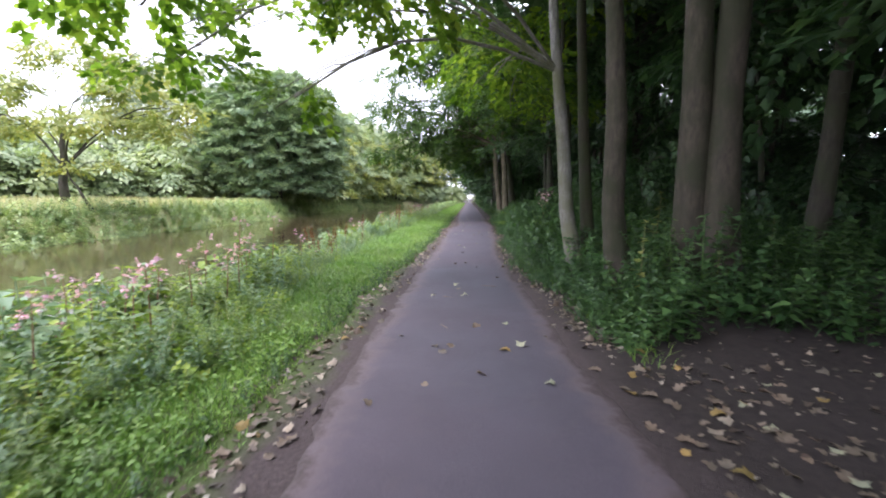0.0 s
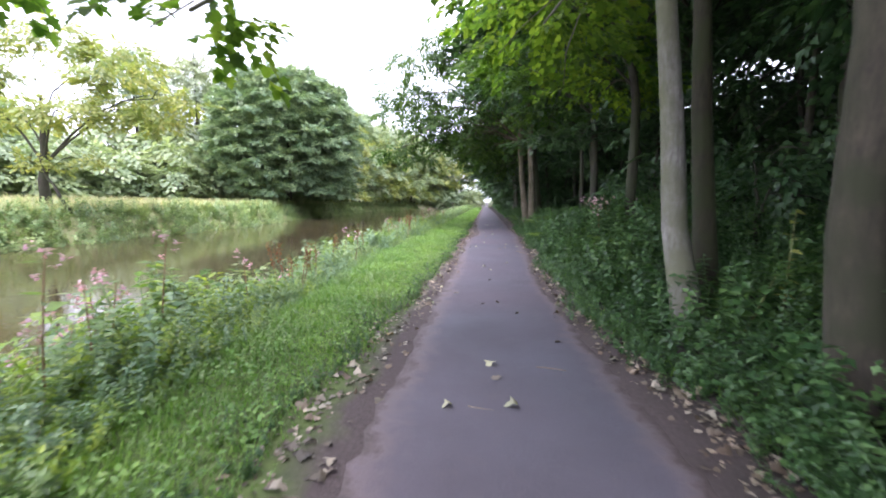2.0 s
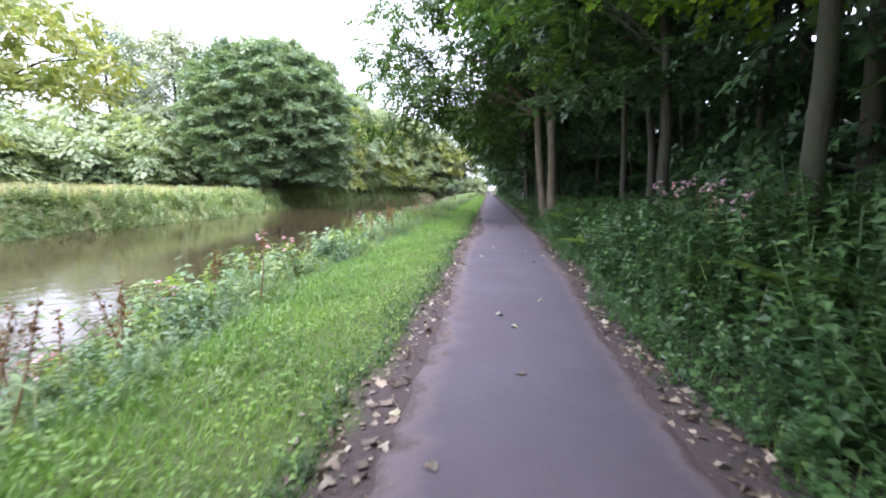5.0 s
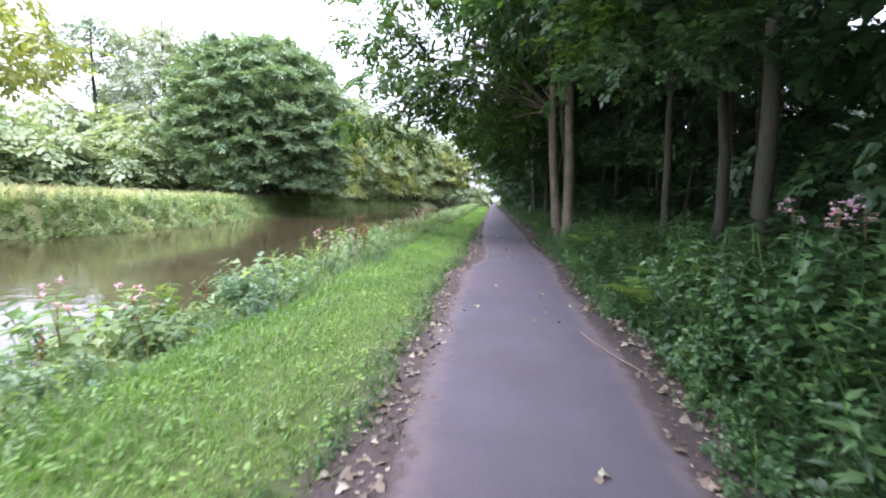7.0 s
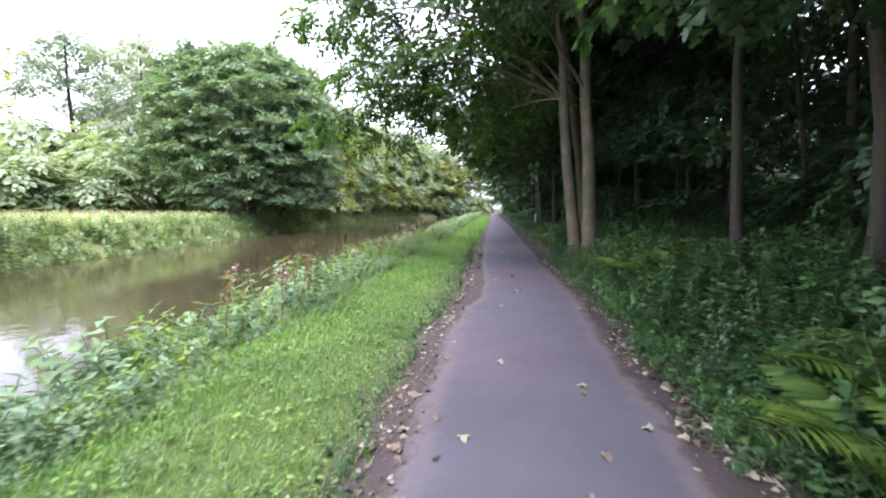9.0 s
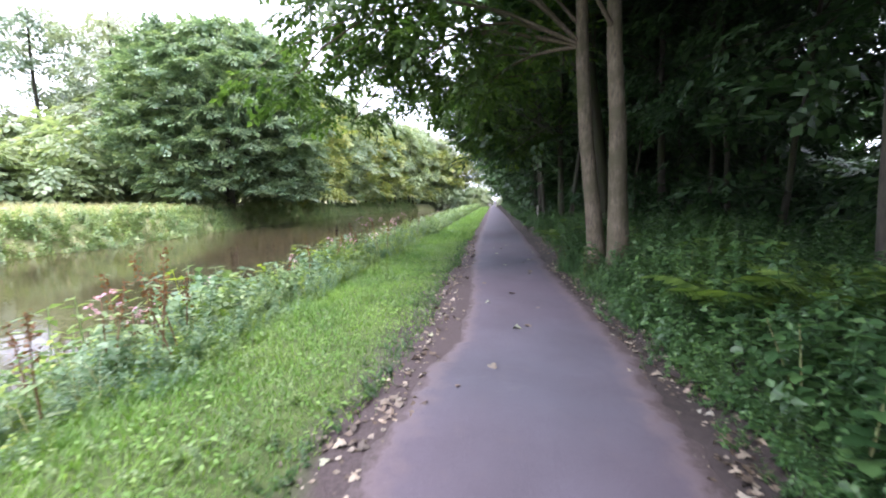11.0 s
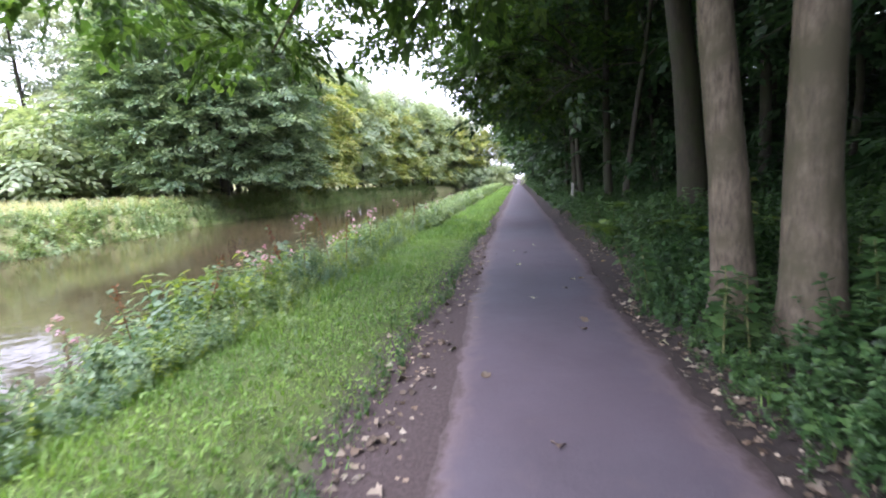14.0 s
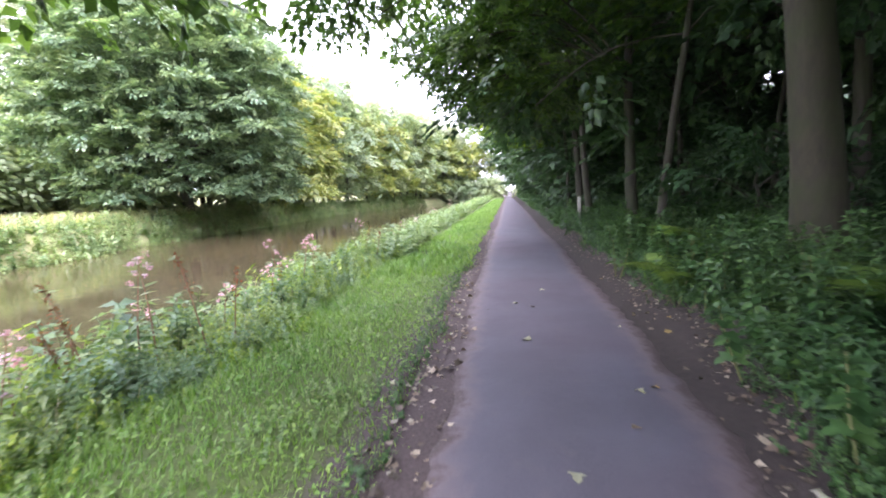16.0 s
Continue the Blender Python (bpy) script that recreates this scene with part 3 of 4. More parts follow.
# the pair of smooth trunks further on
make_tree("beech_tree", (2.2, 26.9, 0.2), "smooth brown trunk of a leaning pair by the path", 11.0, 0.175, (-1.3, 0.0),
          [(-7.4, 1.0, 4.0, 1.3, 1.3, 0.6), (-6.0, 2.4, 3.6, 1.2, 1.2, 0.5), (-2.6, 1.2, 3.9, 1.4, 1.4, 0.6), (-3.6, 0.5, 4.6, 1.6, 1.6, 0.7), (-2.9, -0.3, 5.6, 1.6, 1.6, 0.8), (-1.4, 1.4, 4.9, 1.4, 1.4, 0.7), (-5.0, 1.4, 4.6, 1.4, 1.4, 0.6), (-5.4, 0.5, 5.4, 1.7, 1.7, 0.8), (-6.8, 0.5, 7.0, 1.8, 1.8, 0.9), (-4.0, 0.8, 6.8, 2.0, 2.0, 0.9), (-6.0, 1.0, 8.8, 2.0, 2.0, 1.0), (-1.5, -2.0, 7.4, 2.2, 2.2, 1.1), (-3.2, 1.0, 9.6, 2.8, 2.8, 1.4), (0.5, 2.0, 8.0, 2.4, 2.4, 1.4)],
          BARK_TAN, LEAF_HALF_LIT, SPRAY_MID, 15.0, 0.85, 25, "pair of trunks")
pair = make_tree("beech_tree", (2.4, 26.1, 0.2), "smooth brown trunk of a leaning pair by the path", 11.0, 0.2, (-0.9, 0.1),
          [(-2.0, -2.8, 6.2, 2.0, 2.0, 0.9), (1.5, -1.0, 7.4, 2.4, 2.4, 1.2), (-0.6, -1.2, 9.8, 2.6, 2.6, 1.5)],
          BARK_TAN, LEAF_WOOD_SHADED, SPRAY_MID, 13.0, 0.85, 26, "pair of trunks")
shade_canopy(pair, [(-1.2, 0.0, 9.6, 3.2, 3.4, 1.4), (2.2, -1.5, 8.6, 3.2, 3.2, 1.4), (2.4, 2.4, 8.4, 3.0, 3.0, 1.4)], 156)
# the big mossy trunk
oak = make_tree("oak_tree", (3.35, 30.9, 0.35), "stout dark mossy trunk at the wood's edge", 12.0, 0.25, (-1.6, 0.2),
          [(-6.4, 3.4, 4.9, 1.3, 1.3, 0.6), (-8.2, 3.4, 6.0, 1.4, 1.4, 0.6), (-5.0, 3.6, 5.6, 1.6, 1.6, 0.8), (-7.2, 3.2, 7.0, 1.8, 1.8, 0.9), (-9.6, 3.6, 7.2, 1.8, 1.8, 0.9), (1.0, 2.0, 8.5, 2.8, 2.8, 1.4), (0.5, 1.0, 11.0, 2.4, 2.4, 1.4)],
          BARK_MOSS_SHADED, LEAF_HALF_LIT, SPRAY_MID, 13.0, 0.85, 27)
shade_canopy(oak, [(-2.2, 0.5, 10.5, 3.4, 3.4, 1.4), (1.6, 0.0, 8.8, 3.4, 3.4, 1.4), (-1.2, 3.4, 9.0, 3.2, 3.2, 1.4)], 157)

# the wood: four kinds of tree, set out along the path and deeper in
kinds = []
for i, (h, r, low) in enumerate(((12, 0.12, 3.4), (10, 0.09, 2.6), (13, 0.15, 4.2), (8, 0.07, 1.9), (12, 0.11, 2.2), (10, 0.09, 1.8))):
    g = np.random.default_rng(40 + i)
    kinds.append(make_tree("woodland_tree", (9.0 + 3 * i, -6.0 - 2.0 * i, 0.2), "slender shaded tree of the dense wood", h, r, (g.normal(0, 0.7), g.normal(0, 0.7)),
                           round_lobes(10, h + 1.0, low, 2.7 if i < 4 else 2.0, 1.7, g, 0.55), BARK_DARK, LEAF_WOOD_SHADED, SPRAY_MID if i < 4 else SPRAY_FAR, 3.2 if i < 4 else 3.0, 1.05 if i < 4 else 1.4, 50 + i, "woodland trees", sides=9, limbs=7))
# leaf roof added over each kind to darken the wood below
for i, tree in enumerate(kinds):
    shade_canopy(tree, [(0.2, -0.2, (12, 10, 13, 8, 12, 10)[i] - 0.5, 3.3, 3.3, 1.6)], 160 + i)
g = np.random.default_rng(60)
spots = []
for y in np.arange(-6, 95, 2.7):
    spots.append((g.uniform(5.2, 6.4), y + g.uniform(-0.8, 0.8)))
    spots.append((g.uniform(6.6, 9.5), y + g.uniform(-1.2, 1.2)))
    if y < 70:
        spots.append((g.uniform(10, 15), y + g.uniform(-1.2, 1.2)))
for y in np.arange(36, 130, 5.0):
    spots.append((1.9 + g.uniform(0.4, 1.2) + 0.01 * y, y + g.uniform(-1.0, 1.0)))
for x, y in spots:
    if math.hypot(x - 3.35, y - 30.9) < 1.5 or (x < 7 and y < 0) or (x < 6.6 and 19.5 < y < 32):
        continue
    copy_thing(kinds[int(g.integers(4)) if x < 9.6 and y < 42 else 4 + int(g.integers(2))], pose(x, y, float(land(x, y)), 0, 0, g.uniform(0, 360)))

# far bank: the great round tree, the yellowing tree and the tree line
g = np.random.default_rng(70)
dome = []
for i in range(150):
    u = (i + 0.5) / 150
    a, z = i * 2.399, 1.2 + 14.8 * u
    k = 7.9 * math.sqrt(max(0.0, 1 - (max(z - 6.2, 0) / 10.4) ** 2.6)) * (0.82 + 0.18 * min(z / 5.0, 1)) * g.uniform(0.88, 1.08)
    dome.append((k * math.cos(a), k * math.sin(a), z, 1.6, 1.6, 0.8))
dome += [(0, 0, 8.0, 5.6, 5.6, 5.6)]
make_tree("horse_chestnut", (-25.0, 57.0, 0.7), "big round dark-green tree with layered foliage", 12.0, 0.4, (0.2, 0.0), dome, BARK_DARK, LEAF_BIG, SPRAY_FAR, 17.0, 0.95, 71, limbs=14, inner=0.75, droop=0.2, capped=True)
make_tree("maple_tree", (-24.4, 25.2, 0.9), "spreading tree with thin yellowing leaves", 6.0, 0.28, (0.4, 0.0),
          [(3.6, -2, 4.6, 2.2, 2.2, 0.9), (6.2, 0.5, 4.6, 2.0, 2.0, 0.8), (-3, 1, 4.8, 2.2, 2.2, 1.0), (2, 3, 5.8, 2.4, 2.4, 1.0), (5.5, -1, 6.6, 2.2, 2.2, 0.9), (-1.5, -2.5, 6.6, 2.4, 2.4, 1.1), (1, 0, 8.6, 2.6, 2.6, 1.3), (4, 1.5, 8.2, 2.2, 2.2, 1.0), (-4.5, -1, 7, 2, 2, 1), (7.5, 1.0, 5.8, 1.4, 1.4, 0.6), (-6, 0, 4.6, 2, 2, 1)],
          BARK_DARK, LEAF_YELLOW, SPRAY_FAR, 9.0, 0.9, 72)
make_tree("sapling", (-21.0, 23.2, 0.8), "low leaning willow scrub on the far bank", 2.6, 0.1, (-1.2, 0.0),
          [(-1.6, 0, 2.2, 1.2, 1.2, 0.6), (0.8, 0.4, 2.4, 1.0, 1.0, 0.6)], BARK_DARK, LEAF_YELLOW, SPRAY_FAR, 8.0, 0.7, 73, category="shrub")

# kinds 0, 2 and 3 look hazy through their leaf colour alone
far_kinds = []
for i, (h, r, sp, lr, leaf, low) in enumerate(((17, 0.24, 4.4, 2.9, LEAF_FAR_HAZE, 0.7), (14, 0.2, 4.0, 2.6, LEAF_YELLOW, 0.7), (20, 0.3, 4.6, 2.6, LEAF_PALE_HAZE, 4.0), (5, 0.12, 2.4, 1.6, LEAF_FAR_HAZE, 0.3))):
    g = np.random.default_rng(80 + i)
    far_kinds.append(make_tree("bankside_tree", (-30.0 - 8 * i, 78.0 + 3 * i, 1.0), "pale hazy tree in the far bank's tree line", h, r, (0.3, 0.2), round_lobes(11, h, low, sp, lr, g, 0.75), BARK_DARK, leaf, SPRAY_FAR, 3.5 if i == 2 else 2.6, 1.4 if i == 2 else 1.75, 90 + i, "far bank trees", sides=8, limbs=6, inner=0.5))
g = np.random.default_rng(99)
for y in np.arange(69, 150, 5.0):
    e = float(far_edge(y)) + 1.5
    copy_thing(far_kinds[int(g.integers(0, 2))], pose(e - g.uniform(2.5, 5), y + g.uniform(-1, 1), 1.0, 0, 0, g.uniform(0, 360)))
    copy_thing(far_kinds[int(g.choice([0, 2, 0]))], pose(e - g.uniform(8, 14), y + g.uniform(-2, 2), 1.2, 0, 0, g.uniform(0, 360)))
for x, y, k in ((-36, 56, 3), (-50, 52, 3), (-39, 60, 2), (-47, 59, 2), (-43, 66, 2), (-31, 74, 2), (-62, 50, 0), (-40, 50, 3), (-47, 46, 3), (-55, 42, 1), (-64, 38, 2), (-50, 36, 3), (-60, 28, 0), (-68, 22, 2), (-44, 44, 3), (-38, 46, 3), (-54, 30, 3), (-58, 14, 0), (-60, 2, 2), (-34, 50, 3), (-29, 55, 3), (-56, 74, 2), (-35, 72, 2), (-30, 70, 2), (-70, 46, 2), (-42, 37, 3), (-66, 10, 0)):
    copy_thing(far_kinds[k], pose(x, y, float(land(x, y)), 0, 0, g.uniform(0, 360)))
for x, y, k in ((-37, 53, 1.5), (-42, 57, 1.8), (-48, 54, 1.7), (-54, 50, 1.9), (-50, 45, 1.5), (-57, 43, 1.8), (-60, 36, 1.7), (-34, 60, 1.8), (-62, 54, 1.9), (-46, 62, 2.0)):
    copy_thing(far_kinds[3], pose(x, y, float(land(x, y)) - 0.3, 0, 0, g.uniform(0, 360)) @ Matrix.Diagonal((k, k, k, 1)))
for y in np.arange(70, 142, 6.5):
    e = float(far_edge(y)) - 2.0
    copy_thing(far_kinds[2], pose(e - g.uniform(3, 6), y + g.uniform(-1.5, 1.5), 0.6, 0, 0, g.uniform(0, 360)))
for i in range(34):
    y = 14 + 1.9 * i
    x = (-46 - 6 * math.sin(0.3 * i)) if y < 50 else float(far_edge(y)) - 4.5 if y > 68 else -40.0
    copy_thing(far_kinds[3], pose(x + g.uniform(-1.5, 1.5), y, float(land(x, y)) - 0.3, 0, 0, g.uniform(0, 360)))
for x in np.arange(-34, 24, 3.4):
    if -1.6 < x - 1.1 < 1.6:
        continue
    copy_thing(far_kinds[int(g.choice([0, 0, 1, 2]))], pose(x, 138 + g.uniform(-4, 6), 0.2, 0, 0, g.uniform(0, 360)))
    copy_thing(far_kinds[3], pose(x + 1.5, 132 + g.uniform(-2, 2), -0.3, 0, 0, g.uniform(0, 360)))

# ---- trees at the wood's edge, reaching over the path ----
EDGE = "shaded tree at the wood's edge reaching over the path"
# the leaf material colours each crown as lit, half lit or shaded
EDGE_TREES = (
    ((2.9, 12.6), 8.5, 0.12, LEAF_LIT, SPRAY_NEAR, ((-1.7, -0.6, 4.0), (-2.9, 0.0, 5.2), (-0.5, 0.6, 3.5), (-1.8, 1.6, 5.6), (0.4, 0.0, 6.0), (-0.8, 0.0, 8.0))),
    ((3.4, 17.4), 9.0, 0.13, LEAF_HALF_LIT, SPRAY_NEAR, ((-1.9, 0.2, 4.5), (-3.2, 1.4, 5.4), (-1.4, 1.6, 3.9), (0.6, -0.6, 4.6), (-0.4, 0.4, 7.2))),
    ((3.8, 19.4), 8.0, 0.11, LEAF_WOOD_SHADED, SPRAY_NEAR, ((-1.7, -1.6, 2.95), (-0.5, -1.8, 3.25), (0.8, -1.4, 3.2), (-1.6, 1.2, 4.4), (0.2, 0.0, 6.0))),
    ((4.2, 22.6), 9.0, 0.11, LEAF_WOOD_SHADED, SPRAY_MID, ((0.4, -0.8, 4.4), (0.3, 1.2, 5.5), (-3.2, 1.4, 6.8), (-0.8, 0.4, 7.8))),
    ((3.1, 37.0), 9.0, 0.14, LEAF_HALF_LIT, SPRAY_MID, ((-1.5, 0.5, 3.8), (-2.4, 0.4, 3.4), (-3.6, 0.3, 3.7), (-4.6, 0.6, 4.7), (-2.8, 1.5, 4.8), (-4.2, 2.5, 6.0), (-1.6, 0.2, 5.8), (-3.2, 0.6, 6.6), (0.4, -0.8, 4.6), (-1.0, 0.4, 7.6))),
    ((3.0, 43.5), 9.5, 0.15, LEAF_WOOD_SHADED, SPRAY_MID, ((-1.6, 0.5, 3.7), (-3.2, 1.0, 4.2), (-4.4, 0.4, 5.2), (-2.4, 0.2, 5.6), (-4.6, 0.5, 6.8), (0.4, -0.8, 4.6), (-1.4, 0.4, 8.0))),
    ((3.2, 50.5), 9.5, 0.15, LEAF_LIT, SPRAY_MID, ((-1.6, 0.5, 3.6), (-3.0, 1.0, 5.0), (-3.9, 0.5, 6.6), (0.4, -0.8, 4.6), (-1.4, 0.4, 8.0))),
    ((3.4, 59.0), 10.0, 0.15, LEAF_WOOD_SHADED, SPRAY_MID, ((-1.8, 0.5, 3.6), (-3.4, 1.0, 5.0), (-4.0, 0.5, 7.0), (0.4, -0.8, 4.6), (-1.4, 0.4, 8.6))),
    ((3.6, 70.0), 10.0, 0.16, LEAF_WOOD_SHADED, SPRAY_MID, ((-1.8, 0.5, 3.6), (-3.4, 1.0, 5.2), (-4.2, 0.5, 7.0), (0.4, -0.8, 4.6), (-1.4, 0.4, 8.6))),
    ((3.8, 84.0), 10.0, 0.16, LEAF_LIT, SPRAY_MID, ((-1.8, 0.5, 3.8), (-3.4, 1.0, 5.4), (-4.2, 0.5, 7.0), (0.4, -0.8, 4.6), (-1.4, 0.4, 8.6))),
)
for i, ((x, y), h, r, leaf, tmpl, spots) in enumerate(EDGE_TREES):
    g = np.random.default_rng(200 + i)
    if y > 35:
        spots = spots + ((-3.8, 0.3, 4.6), (-3.0, -0.6, 7.2), (-4.4, 0.8, 6.0))
    lob = [(a, b, c, 1.5 * g.uniform(0.85, 1.2), 1.5 * g.uniform(0.85, 1.2), (0.28 if c < 3.4 else 0.5 if c < 4 else 0.85)) for a, b, c in spots]
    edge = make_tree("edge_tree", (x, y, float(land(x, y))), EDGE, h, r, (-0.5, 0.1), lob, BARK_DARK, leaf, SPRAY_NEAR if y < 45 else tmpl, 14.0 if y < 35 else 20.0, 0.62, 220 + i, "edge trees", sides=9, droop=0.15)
    shade_canopy(edge, [(-0.6, 0.0, h - 0.8, 3.2, 3.4, 1.3)], 240 + i)

# ---- dark understorey that closes the wood ----
shrub_kinds = []
for i, (h, w) in enumerate(((2.2, 1.3), (3.2, 1.7), (1.5, 1.2), (8.0, 2.6), (2.4, 1.3), (1.8, 1.2))):
    g = np.random.default_rng(300 + i)
    lob = [(g.normal(0, 0.6 * w), g.normal(0, 0.6 * w), h * g.uniform(0.25, 0.9), w * 0.8, w * 0.8, h * 0.3) for _ in range(6)]
    shrub_kinds.append(make_tree("understorey_shrub", (12.0 + 3 * i, -9.0, 0.25), "dark leafy shrub under the woodland trees", h * 0.7, 0.05, (0.2, 0.1), lob, BARK_DARK, LEAF_WOOD_SHADED, SPRAY_MID if i > 3 else SPRAY_FAR, 2.4 if i == 3 else 4.0, 1.95 if i == 3 else 0.75 if i > 3 else 0.9, 310 + i, "understorey shrubs", sides=6, category="shrub", limbs=4, inner=0.3))
g = np.random.default_rng(330)
for y in np.arange(-8, 100, 2.6):
    for lo, hi in ((4.1, 5.2), (5.4, 7.0), (7.5, 10), (11, 15), (16, 23)):
        if (y > 50 and lo > 6) or (lo < 5 and not 8 < y < 40) or (lo < 6 and 21.5 < y < 32):
            continue
        x, yy = g.uniform(lo, hi), y + g.uniform(-1, 1)
        copy_thing(shrub_kinds[4 + int(g.integers(2)) if lo < 5.5 and y < 40 else int(g.integers(3))], pose(x, yy, float(land(x, yy)), 0, 0, g.uniform(0, 360)))
for y in np.arange(-16, 110, 3.0):
    for lo in (24.0,):
        copy_thing(shrub_kinds[3], pose(lo + g.uniform(-1.5, 1.5), y, 0.6, 0, 0, g.uniform(0, 360)))
for y in np.arange(44, 125, 3.0):
    x = 3.0 + 0.01 * y + g.uniform(0, 0.8)
    copy_thing(shrub_kinds[int(g.choice([0, 2]))], pose(x, y, float(land(x, y)), 0, 0, g.uniform(0, 360)))

# ---- verge, herbs and undergrowth ----


def blades(n, x, y, tall, wide, g, bend=1.1):
    z = land(x, y) - 0.01
    h = tall * g.uniform(0.5, 1.25, n)
    a = g.uniform(0, 2 * np.pi, n)
    w = wide * g.uniform(0.6, 1.3, n)
    c, s = np.cos(a), np.sin(a)
    b = h * g.uniform(0.1, bend, n)
    base = np.stack([x, y, z], 1)
    side = np.stack([c * w, s * w, 0 * w], 1)
    mid = base + np.stack([-s * b * 0.4, c * b * 0.4, h * 0.6], 1)
    v = np.stack([base + side, base - side, mid + side * 0.7, mid - side * 0.7, base + np.stack([-s * b * 1.3, c * b * 1.3, h], 1)], 1).reshape(-1, 3)
    i = np.arange(n) * 5
    return v, np.concatenate([np.stack([i, i + 1, i + 3], 1), np.stack([i, i + 3, i + 2], 1), np.stack([i + 2, i + 3, i + 4], 1)])


def verge_left(y):
    """x at which the grass gives way to dirt."""
    edge = np.interp(y, (0, 5, 8, 9.5, 13, 17, 20, 22, 34), (-1.6, -1.4, -1.42, -1.27, -1.1, -1.06, -1.08, -0.93, -0.88))
    return np.where(np.asarray(y) < 34, edge, path_mid(y) - 1.28) + 0.05 * np.sin(0.9 * y) + 0.05 * np.sin(2.7 * y + 1)


def herb_line(y):
    """x at which the mown grass gives way to tall herbs."""
    return -2.1 - 0.95 * smooth01(2, 12, y) + 0.25 * smooth01(19, 23, y) + 0.12 * np.sin(0.7 * y) + 0.1 * np.sin(1.9 * y)


g = np.random.default_rng(400)
n = 125000
y = -1.5 + 38 * g.uniform(0, 1, n) ** 1.25
u = g.uniform(0, 1, n) ** 0.9
x = verge_left(y) + 0.12 * g.normal(0, 0.5, n) - u * (verge_left(y) - herb_line(y) + 0.5)
near_grass = blades(n, x, y, 0.045 + 0.06 * smooth01(0, 1, u) * (1 + 0.5 * waves(x, y, 0.4)), 0.0055, g)
n = 28000
y = g.uniform(34, 120, n)
x = verge_left(y) - g.uniform(0, 1, n) * 1.7
far_grass = blades(n, x, y, 0.16, 0.014, g)
solo("verge_grass", join([near_grass, far_grass]), GRASS, "bright green short grass along the towpath", "grass", kind="stuff")

n = 26000
y = -1 + 36 * g.uniform(0, 1, n) ** 1.2
u = g.uniform(0, 1, n)
x = verge_left(y) - 0.02 - u * (verge_left(y) - herb_line(y) + 0.4)
keep = waves(x * 2.0, y * 2.0, 0.5) + g.normal(0, 0.45, n) > 0.05
x, y, n = x[keep], y[keep], int(keep.sum())
at = np.stack([x, y, land(x, y) + g.uniform(0.03, 0.13, n)], 1)
a = g.uniform(0, 2 * np.pi, n)
d = np.stack([np.cos(a), np.sin(a), g.uniform(-0.3, 0.5, n)], 1)
solo("verge_weeds", spread(OVATE, at, frames(d, np.tile([0.0, 0, 1], (n, 1)) + g.normal(0, 0.3, (n, 3))), g.uniform(0.03, 0.06, n)), GRASS, "small broad-leaved weeds among the verge grass", "weeds", kind="stuff")


def herbs(n, x, y, tall, g, templates, lean=0.2, lift=0.0):
    pick = g.integers(0, len(templates), n)
    rot = upright(n, lean, g)
    at = np.stack([x, y, land(x, y) + lift - 0.02], 1)
    s = tall * g.uniform(0.65, 1.25, n)
    return join([spread(t, at[pick == k], rot[pick == k], s[pick == k]) for k, t in enumerate(templates) if (pick == k).any()])


n = 12500
y = -2 + 40 * g.uniform(0, 1, n) ** 1.05
u = g.uniform(0, 1, n)
x = herb_line(y) + 0.1 - u * (herb_line(y) - near_edge(y) + 0.1)
tall = np.clip(0.14 + 0.14 * smooth01(0.0, 0.4, u) + 0.2 * (1 - smooth01(6, 10, y)) + 0.14 * smooth01(19, 22, y) - 0.85 * land(x, y), 0.16, 1.0) * np.clip(0.85 + 0.45 * waves(x, y, 0.55) + 0.25 * waves(y, x, 0.23) + 0.25 * (g.random(n) < 0.1), 0.35, 1.2)
keep = waves(x + 5, y, 0.4) + 0.5 * g.normal(0, 1, n) > -0.75
x, y, tall, n = x[keep], y[keep], tall[keep], int(keep.sum())
third = (waves(x, y, 0.5) + g.normal(0, 0.5, n)).argsort().argsort() * 3 // n
third = np.where((third == 1) & (y > 10) & (y < 26) & (g.random(n) < 0.7), 2, third)
bank_near, bank_lush, bank_nettle = (herbs(int((third == k).sum()), x[third == k], y[third == k], tall[third == k], g, SPRIG_HERB, 0.4) for k in range(3))
n = 2600
y = 36 + 90 * g.uniform(0, 1, n)
x = herb_line(y) - g.uniform(-0.1, 1.9, n)
bank_far = herbs(n, x, y, 0.75, g, [SPRIG_FAR])
solo("bank_herbs", join([bank_near, bank_far]), LEAF_HERB, "thick light-green herbs on the canal bank", "herbs", kind="stuff")
solo("bank_lush_herbs", bank_lush, LEAF_LUSH, "yellow-green leafy herbs on the canal bank", "herbs", kind="stuff")
solo("bank_nettles", bank_nettle, LEAF_NETTLE, "blue-green nettles on the canal bank", "nettles", kind="stuff")

n = 3600
y = -2 + 60 * g.uniform(0, 1, n)
x = herb_line(y) - 0.3 - g.uniform(0, 1.1, n)
solo("bank_tall_grass", blades(n, x, y, np.clip(0.4 - 0.6 * land(x, y), 0.3, 0.8), 0.003, g, 0.7), HAY, "tall straw-coloured grass stems among the bank herbs", "tall grass", kind="stuff")


n = 3600
y = -1 + 36 * g.uniform(0, 1, n)
u = g.uniform(0, 1, n)
x = verge_left(y) - 0.25 - u * (verge_left(y) - herb_line(y) - 0.1)
keep = waves(x * 1.4 + 3, y * 1.1, 0.6) + 0.9 * (u - 0.55) + g.normal(0, 0.3, n) > 0.0
x, y, n = x[keep], y[keep], int(keep.sum())
solo("verge_plants", herbs(n, x, y, 0.17 + 0.05 * waves(x, y, 0.3), g, SPRIG_HERB, 0.5), LEAF_HERB, "low pale-green broad-leaved plants in the verge", "weeds", kind="stuff")


